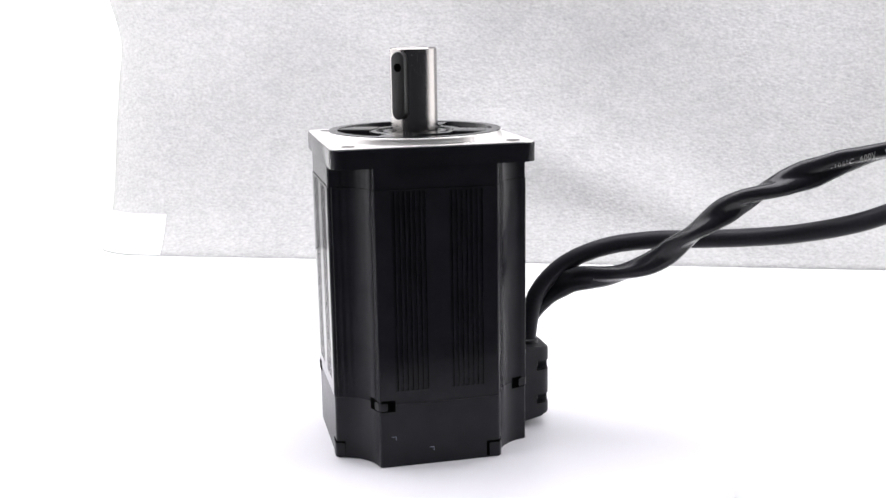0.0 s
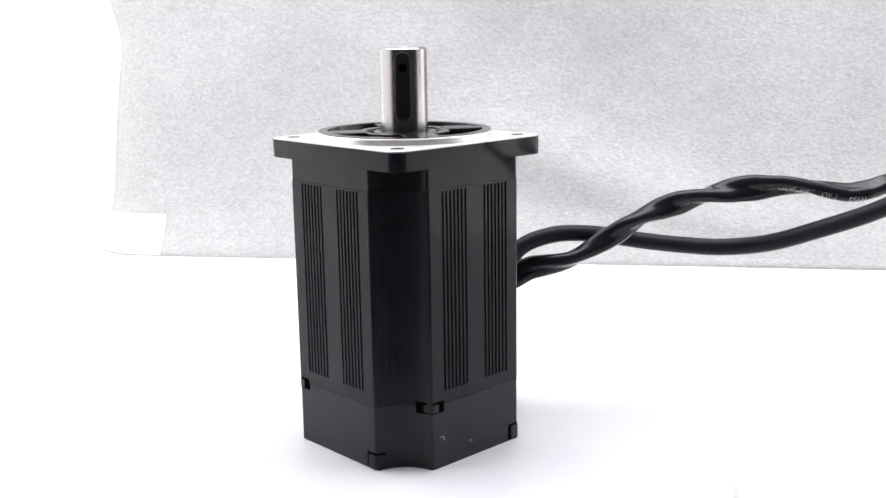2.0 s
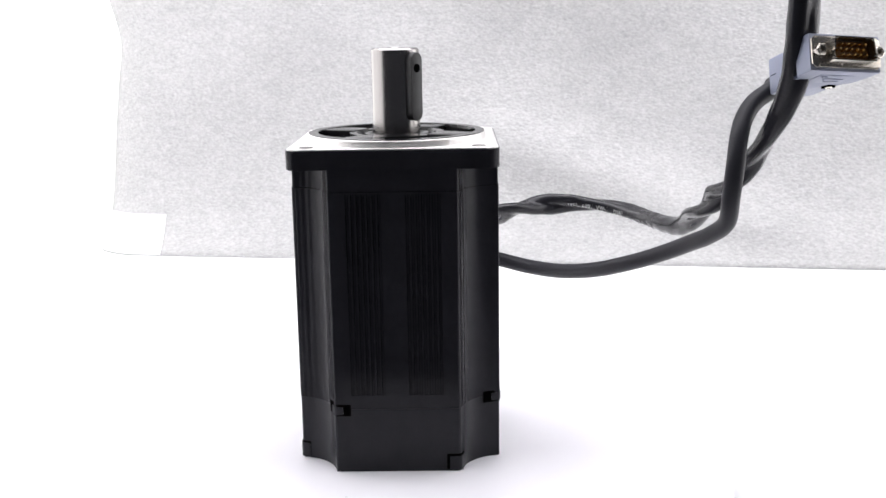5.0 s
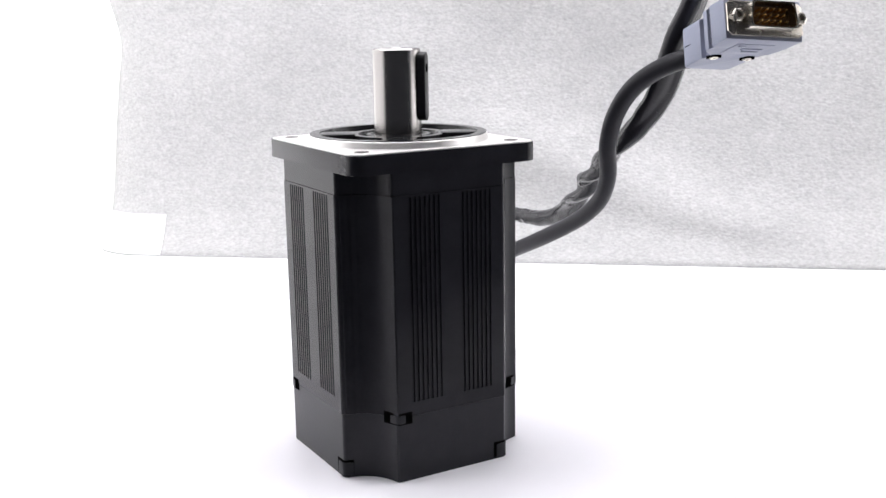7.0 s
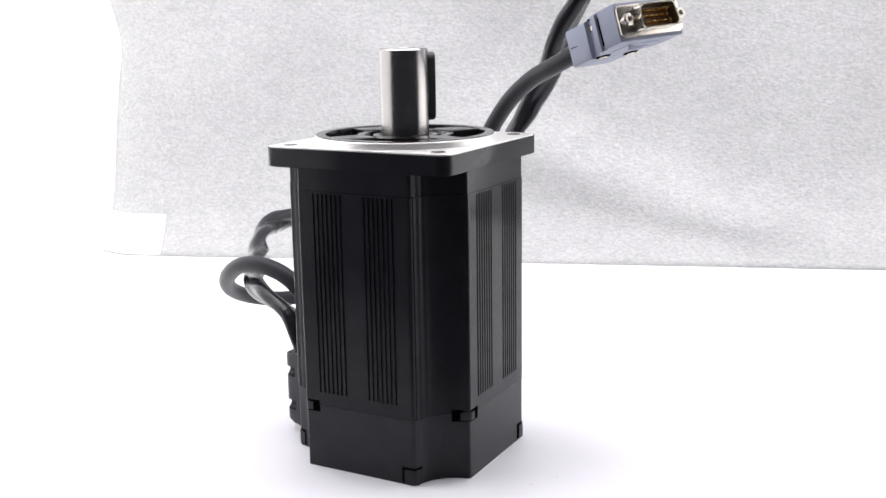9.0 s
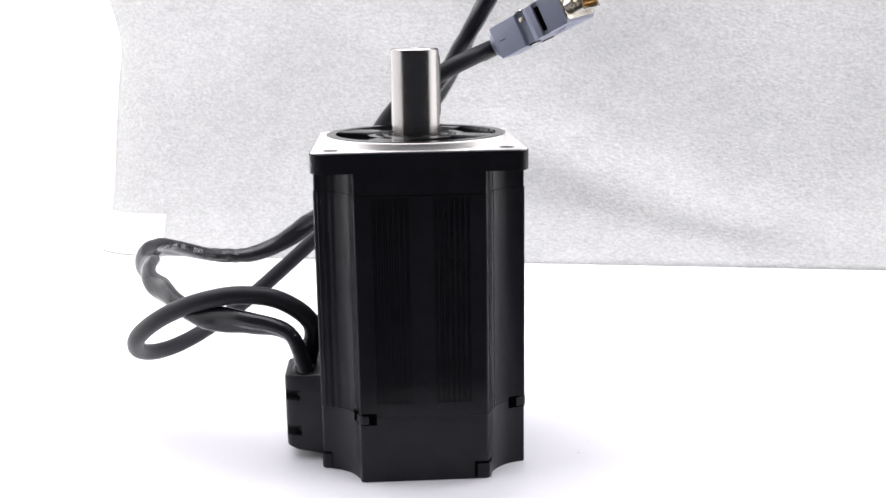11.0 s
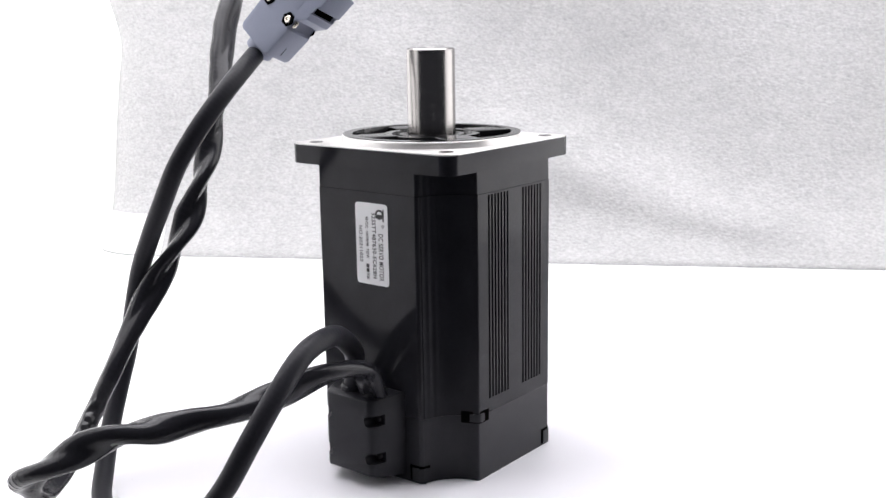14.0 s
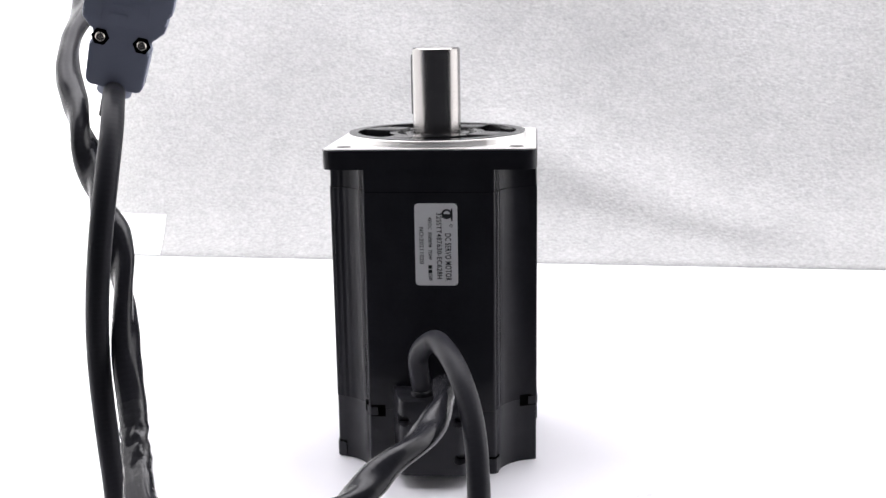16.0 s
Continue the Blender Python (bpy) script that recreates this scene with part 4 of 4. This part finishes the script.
    at(16, (47.0, 8.0, 34.5), (61.5, 8.0, 45.3), (79.1, 8.9, 48.5), (96.9, 8.7, 47.1), (113.9, 3.6, 44.1), (129.2, -5.7, 40.5), (141.9, -16.6, 34.2), (150.0, -32.2, 29.2), (151.8, -50.0, 25.2), (146.0, -67.1, 24.3), (134.1, -80.1, 28.2), (119.8, -86.3, 37.1), (107.8, -91.3, 50.1), (99.1, -95.7, 65.5), (92.4, -97.6, 82.5), (86.8, -101.1, 99.5), (80.9, -108.1, 115.3), (73.0, -114.5, 130.3), (63.0, -121.1, 143.9), (51.3, -128.1, 156.2), (37.9, -131.9, 167.6), (23.8, -131.7, 178.1), (9.9, -132.7, 189.7), (-3.5, -133.7, 201.8), (-16.7, -135.0, 214.1), (-29.7, -136.7, 226.7))
    return shapes


PIECES = 200


def along(points, n):
    """n + 1 points at even steps along a smooth curve through the given points."""
    fine = []
    ext = [2 * points[0] - points[1], *points, 2 * points[-1] - points[-2]]
    for i in range(len(points) - 1):
        a, b, c, d = ext[i:i + 4]
        for k in range(8):
            u = k / 8
            fine.append(0.5 * (2 * b + (c - a) * u + (2 * a - 5 * b + 4 * c - d) * u * u + (3 * b - a - 3 * c + d) * u ** 3))
    fine.append(points[-1])
    arr = np.array([tuple(q) for q in fine])
    s = np.r_[0, np.cumsum(np.linalg.norm(np.diff(arr, axis=0), axis=1))]
    want = np.linspace(0, s[-1], n + 1)
    return [Vector(q) for q in np.stack([np.interp(want, s, arr[:, k]) for k in range(3)], 1)]


def shape_at(shapes, t):
    """The curve's points at any time, eased between the known ones."""
    ts = sorted(shapes)
    i = max(k for k in range(len(ts) - 1) if ts[k] <= t or k == 0)
    a, b, c, d = ts[max(0, i - 1)], ts[i], ts[i + 1], ts[min(len(ts) - 1, i + 2)]
    h = c - b
    u = min(1, max(0, (t - b) / h))
    out = []
    for pa, pb, pc, pd in zip(shapes[a], shapes[b], shapes[c], shapes[d]):
        mb = (pc - pa) / (c - a) * h * 0.8
        mc = (pd - pb) / (d - b) * h * 0.8
        out.append((2 * u ** 3 - 3 * u * u + 1) * pb + (u ** 3 - 2 * u * u + u) * mb + (3 * u * u - 2 * u ** 3) * pc + (u ** 3 - u * u) * mc)
    return out


def frames_along(points):
    """A pose for each piece: its z runs along the cable, with no needless twist."""
    out, x = [], Vector((0, 1, 0))
    for a, b in zip(points, points[1:]):
        z = (b - a).normalized()
        x = (x - z * x.dot(z)).normalized()
        y = z.cross(x)
        m = Matrix((x, y, z)).transposed().to_4x4()
        m.translation = a
        out.append(m)
    return out


def sleeve_radius(a, s):
    """The flattened, twisted and creased shrink sleeve: its radius at angle a, s metres along."""
    tw = a - 62 * s + 1.6 * math.sin(31 * s)
    flat = 0.27 + 0.13 * math.sin(47 * s + 1)
    size = 0.0042 * (1 + 0.25 * min(1, max(0, (s - 0.36) / 0.03)))
    r = size * (1 + flat * math.cos(2 * tw) + 0.05 * math.cos(3 * tw + 90 * s))
    crumple = math.exp(-((s - 0.2035) / 0.012) ** 4)
    r *= 1 + crumple * (0.16 * noise.noise((math.cos(a) * 2.2, math.sin(a) * 2.2, s * 330)) - 0.08)
    return r * (1 + 0.06 * noise.noise((math.cos(a) * 1.3, math.sin(a) * 1.3, s * 120)) + 0.05 * noise.noise((math.cos(a), math.sin(a), s * 50)))


def piece(kind, i, step, seg=40):
    """One short rigid length of cable; the plain cable is round."""
    bm = bmesh.new()
    rings = []
    for z, shrink in ((-0.0009, 0.88), (-0.00015, 1.0), (0.0, 1.0), (step * 0.5, 1.0), (step, 1.0), (step + 0.00015, 1.0), (step + 0.0009, 0.88)):
        ring = []
        for q in range(seg):
            a = 2 * math.pi * q / seg
            r = shrink * (0.00375 if kind == "plain" else sleeve_radius(a, i * step + z))
            ring.append(bm.verts.new((r * math.cos(a), r * math.sin(a), z)))
        rings.append(ring)
    for a, b in zip(rings, rings[1:]):
        for q in range(seg):
            bm.faces.new((a[q], a[(q + 1) % seg], b[(q + 1) % seg], b[q]))
    for f in bm.faces:
        f.smooth = True
    for ring in (rings[1], rings[-2]):
        for a, b in zip(ring, ring[1:] + ring[:1]):
            bm.edges.get((a, b)).smooth = False
    return bm


def sleeve_print(made, i, step, text, angle):
    """White print wrapped on one length of the sleeve, reading along the cable."""
    ob = sign(text, 0.0026, Matrix(), PRINT, made[i], "printing")
    for v in ob.data.vertices:
        u, w = v.co.x, v.co.y
        a = radians(angle) - w / 0.0042
        r = sleeve_radius(a, i * step + u) + 0.00030
        v.co = (r * math.cos(a), r * math.sin(a), u)


def cable(name, kind, mat, shapes, label, count=PIECES):
    top = new(name)
    tagged(top, label, "cable")
    step = sum((b - a).length for a, b in zip(shapes[7], shapes[7][1:])) / count
    top["piece_length"] = step
    made = []
    shared = None
    for i in range(count):
        if kind == "plain" and shared:
            ob = new("cable_length", shared)
            ob.parent = top
        else:
            film = kind == "sleeved" and 0.189 < i * step < 0.218
            ob = part("cable_length", piece(kind, i, step), FILM if film else mat, top, "crumpled clear film over the sleeve" if film else "", smooth=None)
            shared = ob.data
        made.append(ob)
    return top, made


def dsub(parent):
    """A 15-pin plug in a grey hood; z runs from the cable to the pins, x across its width."""
    hl = 0.040
    side = [(-0.0092, 0.0006), (-0.0078, 0.0), (0.0078, 0.0), (0.0092, 0.0006), (0.0101, 0.0022), (0.0106, 0.0150), (0.0088, 0.0156), (0.0088, 0.0196), (0.0112, 0.0204), (0.0142, 0.0236), (0.0146, 0.0266), (0.0134, 0.0270), (0.0134, 0.0296), (0.0156, 0.0302), (0.0158, hl),
            (-0.0158, hl), (-0.0156, 0.0302), (-0.0134, 0.0296), (-0.0134, 0.0270), (-0.0146, 0.0266), (-0.0142, 0.0236), (-0.0112, 0.0204), (-0.0088, 0.0196), (-0.0088, 0.0156), (-0.0106, 0.0150), (-0.0101, 0.0022)]
    bm = prism(side, -0.0076, 0.0076, bevel=0.0009)
    bmesh.ops.rotate(bm, verts=bm.verts, cent=(0, 0, 0), matrix=Matrix.Rotation(radians(90), 3, "X"))
    bmesh.ops.recalc_face_normals(bm, faces=bm.faces)
    hood = part("plug_hood", bm, HOOD, parent, "blue-grey plastic plug hood")
    if sum(v.co.z for v in hood.data.vertices) < 0:
        for v in hood.data.vertices:
            v.co.z = -v.co.z
        hood.data.flip_normals()
    part("collar", turned([(0.0043, -0.0035), (0.0058, -0.0035), (0.0062, -0.0028), (0.0062, 0.0010)], 32), HOOD, hood)
    part("strain_sleeve", turned([(0.0037, -0.0125), (0.0040, -0.0123), (0.0040, 0.0)], 32), PVC, hood)
    part("seam", block(-0.0103, 0.0103, -0.00015, 0.00015, 0.0031, 0.0145, 0), RECESS_SHADE, hood)
    for sy in (-1, 1):
        pan = part("name_panel", block(-0.0078, 0.0078, -0.0002, 0.0002, 0.0232, 0.0350, 0.0001), HOOD, hood)
        pan.location = (0, sy * 0.0076, 0)
        for k, (x0, x1) in enumerate(((-0.0055, 0.0010), (-0.0055, 0.0030), (0.0035, 0.0058))):
            bar = part("raised_mark", block(x0, x1, -0.0002, 0.0002, 0.0258 + 0.0030 * k, 0.0272 + 0.0030 * k, 0.0001), HOOD, hood)
            bar.location = (0, sy * 0.0079, 0)
        for sx in (-1, 1):
            nut = turned([(0, -0.0002), (0.0032, -0.0002), (0.0032, 0.0002), (0, 0.0002)], 6)
            # a near-black hexagon lying on the hood paints the shade of the recess
            rec = part("nut_recess", nut, RECESS_SHADE, hood)
            rec.matrix_basis = Matrix.Translation((sx * 0.0072, sy * 0.0077, 0.0178)) @ Matrix.Rotation(radians(90), 4, "X")
            scr = part("screw", turned([(0, -0.0003), (0.0006, -0.0003), (0.0007, -0.0007), (0.0014, -0.0007), (0.0017, -0.0004), (0.0017, 0.0004), (0.0014, 0.0007), (0.0007, 0.0007), (0.0006, 0.0003), (0, 0.0003)], 20), NICKEL, hood)
            scr.matrix_basis = Matrix.Translation((sx * 0.0072, sy * 0.0077, 0.0178)) @ Matrix.Rotation(radians(90), 4, "X")
    for sx in (-1, 1):
        # a near-black block paints the shade inside the slot
        slot = part("side_slot", block(-0.0006, 0.0006, -0.0056, 0.0056, 0.0264, 0.0289, 0.0002), RECESS_SHADE, hood)
        slot.location = (sx * 0.0133, 0, 0.0007)
        clip = part("clip", block(-0.0008, 0.0008, -0.0052, -0.0030, 0.0135, 0.0165, 0.0003), NICKEL, hood)
        clip.location = (sx * 0.0086, 0, 0.0026)
    plate = prism([(x * 0.0155 / 0.0155, y) for x, y in [(-0.0155, -0.0050), (-0.0140, -0.0063), (0.0140, -0.0063), (0.0155, -0.0050), (0.0155, 0.0050), (0.0140, 0.0063), (-0.0140, 0.0063), (-0.0155, 0.0050)]], hl + 0.0001, hl + 0.0011, bevel=0.0002)
    part("plug_plate", plate, NICKEL, hood, "bright nickel plug plate")

    def dshape(w, wl, h):
        return [(-w, h), (-wl, -h), (wl, -h), (w, h)]
    shell = bmesh.new()
    outer, inner = dshape(0.0098, 0.0088, 0.0048), dshape(0.0092, 0.0082, 0.0043)
    ro = [[shell.verts.new((x, y, z)) for x, y in o] for o, z in ((outer, hl + 0.001), (outer, hl + 0.0068), (inner, hl + 0.0068), (inner, hl + 0.0012))]
    for a, b in zip(ro, ro[1:]):
        for k in range(4):
            shell.faces.new((a[k], a[(k + 1) % 4], b[(k + 1) % 4], b[k]))
    es = [e for e in shell.edges if abs(e.verts[0].co.z - e.verts[1].co.z) > 0.003]
    bmesh.ops.bevel(shell, geom=es, offset=0.0016, segments=4, affect="EDGES", profile=0.5)
    part("plug_shell", shell, NICKEL, hood, "bright nickel D-shaped shell")
    part("insulator", prism(dshape(0.0088, 0.0078, 0.0040), hl + 0.0011, hl + 0.0022), AMBER, hood, "brown pin insulator")
    for row in range(3):
        for k in range(5):
            pin = part("pin", turned([(0.0004, hl + 0.002), (0.0004, hl + 0.0056), (0.0002, hl + 0.0060), (0, hl + 0.0061)], 10), GOLD, hood)
            pin.location = ((k - 2) * 0.0026 + (0.0006 if row == 1 else -0.0005), (row - 1) * 0.0022, 0)
    for sx in (-1, 1):
        nut = part("jack_screw", turned([(0.0, hl + 0.0011), (0.0026, hl + 0.0011), (0.0026, hl + 0.0040), (0.0020, hl + 0.0045), (0.0012, hl + 0.0045), (0.0012, hl + 0.0020), (0, hl + 0.0020)], 6), NICKEL, hood)
        nut.location = (sx * 0.0129, 0, 0)
    return hood


SIGNAL, SIGNAL_PIECES = cable("signal_cable", "plain", PVC, signal_shapes(), "round black encoder cable ending in a grey plug", 220)
POWER, POWER_PIECES = cable("power_cable", "sleeved", SLEEVE, power_shapes(), "black cable in twisted creased shrink sleeve")
PLUG = dsub(SIGNAL)
for ob in [PLUG, *PLUG.children]:
    ob.data.transform(Matrix.Scale(0.95, 4))
    if ob is not PLUG:
        ob.matrix_basis = Matrix.Translation(ob.matrix_basis.translation * 0.95) @ ob.matrix_basis.to_3x3().to_4x4()
for number, text, angle in ((67, "105\u00b0C", 158), (71, "600V", 158), (75, "VW-1", 158), (80, "DIAN", 165)):
    sleeve_print(POWER_PIECES, number, POWER["piece_length"], text, angle)


def plug_aims():
    """At each time: the way from cable to pins, and the way across the plug, in the room."""
    aims = {}

    def at(t, d, w):
        aims[t] = (Vector(d), Vector(w))
    at(0, (0.80, -0.45, 0.40), (-0.5, -0.8, 0.1))
    at(4.2, (0.22, -0.93, 0.30), (-0.97, -0.22, 0.07))
    at(6.5, (0.27, -0.92, 0.286), (-0.963, -0.261, 0.065))
    at(7.5, (0.303, -0.905, 0.30), (-0.953, -0.298, 0.063))
    at(9, (0.462, -0.838, 0.291), (-0.861, -0.503, -0.082))
    at(11.3, (0.79, -0.44, 0.43), (-0.45, -0.89, -0.09))
    at(12.5, (0.88, -0.22, 0.43), (-0.17, -0.97, -0.16))
    at(13, (0.74, -0.00, 0.67), (0.39, -0.81, -0.43))
    at(14, (0.68, -0.13, 0.72), (0.56, -0.55, -0.62))
    at(14.5, (0.50, -0.26, 0.83), (0.80, -0.24, -0.56))
    at(15.2, (0.42, -0.15, 0.89), (0.90, 0.03, -0.42))
    at(16, (0.27, -0.12, 0.95), (0.95, 0.17, -0.25))
    return aims


def cable_motion(riding):
    """The cables ride with the motor and sway: each length is keyed in its cable's space."""
    times = [0.5 * k for k in range(33)] + [12.75, 13.25, 13.75, 15.25]
    times.sort()
    aims = plug_aims()
    ts = sorted(aims)
    for top, made, shapes in ((SIGNAL, SIGNAL_PIECES, signal_shapes()), (POWER, POWER_PIECES, power_shapes())):
        walk(top, riding)
        curves = {}
        for t in times:
            curves[t] = along(shape_at(shapes, t), len(made))
        rows = {t: frames_along(curves[t]) for t in times}
        for i, ob in enumerate(made):
            walk(ob, [(t, rows[t][i]) for t in times])
        if top is SIGNAL:
            plug = []
            for t in times:
                i = max(k for k in range(len(ts) - 1) if ts[k] <= t)
                u = (t - ts[i]) / (ts[i + 1] - ts[i])
                d = aims[ts[i]][0].lerp(aims[ts[i + 1]][0], u).normalized()
                w = aims[ts[i]][1].lerp(aims[ts[i + 1]][1], u)
                x = (w - d * w.dot(d)).normalized()
                m = Matrix((x, d.cross(x), d)).transposed().to_4x4()
                m = Matrix.Rotation(-turn_at(t), 4, "Z") @ m
                m.translation = curves[t][-1] + m.to_3x3() @ Vector((0, 0, float(np.interp(t, [0, 13.5, 14.5, 15, 16], [0.0062, 0.0055, 0.0015, -0.0010, 0.0018]))))
                plug.append((t, m))
            walk(PLUG, plug)


# ---- motion ----
AXIS = (-0.00070, -0.00820)


def turn_at(t):
    u = math.pi * t / 16
    return 0.20523 + 0.27489 * t + -0.06006 * math.sin(u) + 0.00635 * math.sin(2 * u) + -0.00482 * math.sin(3 * u)


def motions():
    times = [0.5 * k for k in range(33)]
    turns = [(t, Matrix.Rotation(turn_at(t), 4, "Z")) for t in times]
    walk(TURNTABLE, turns)
    riding = [(t, m @ Matrix.Translation((-AXIS[0], -AXIS[1], 0.0))) for t, m in turns]
    walk(MOTOR, riding)
    cable_motion(riding)


motions()
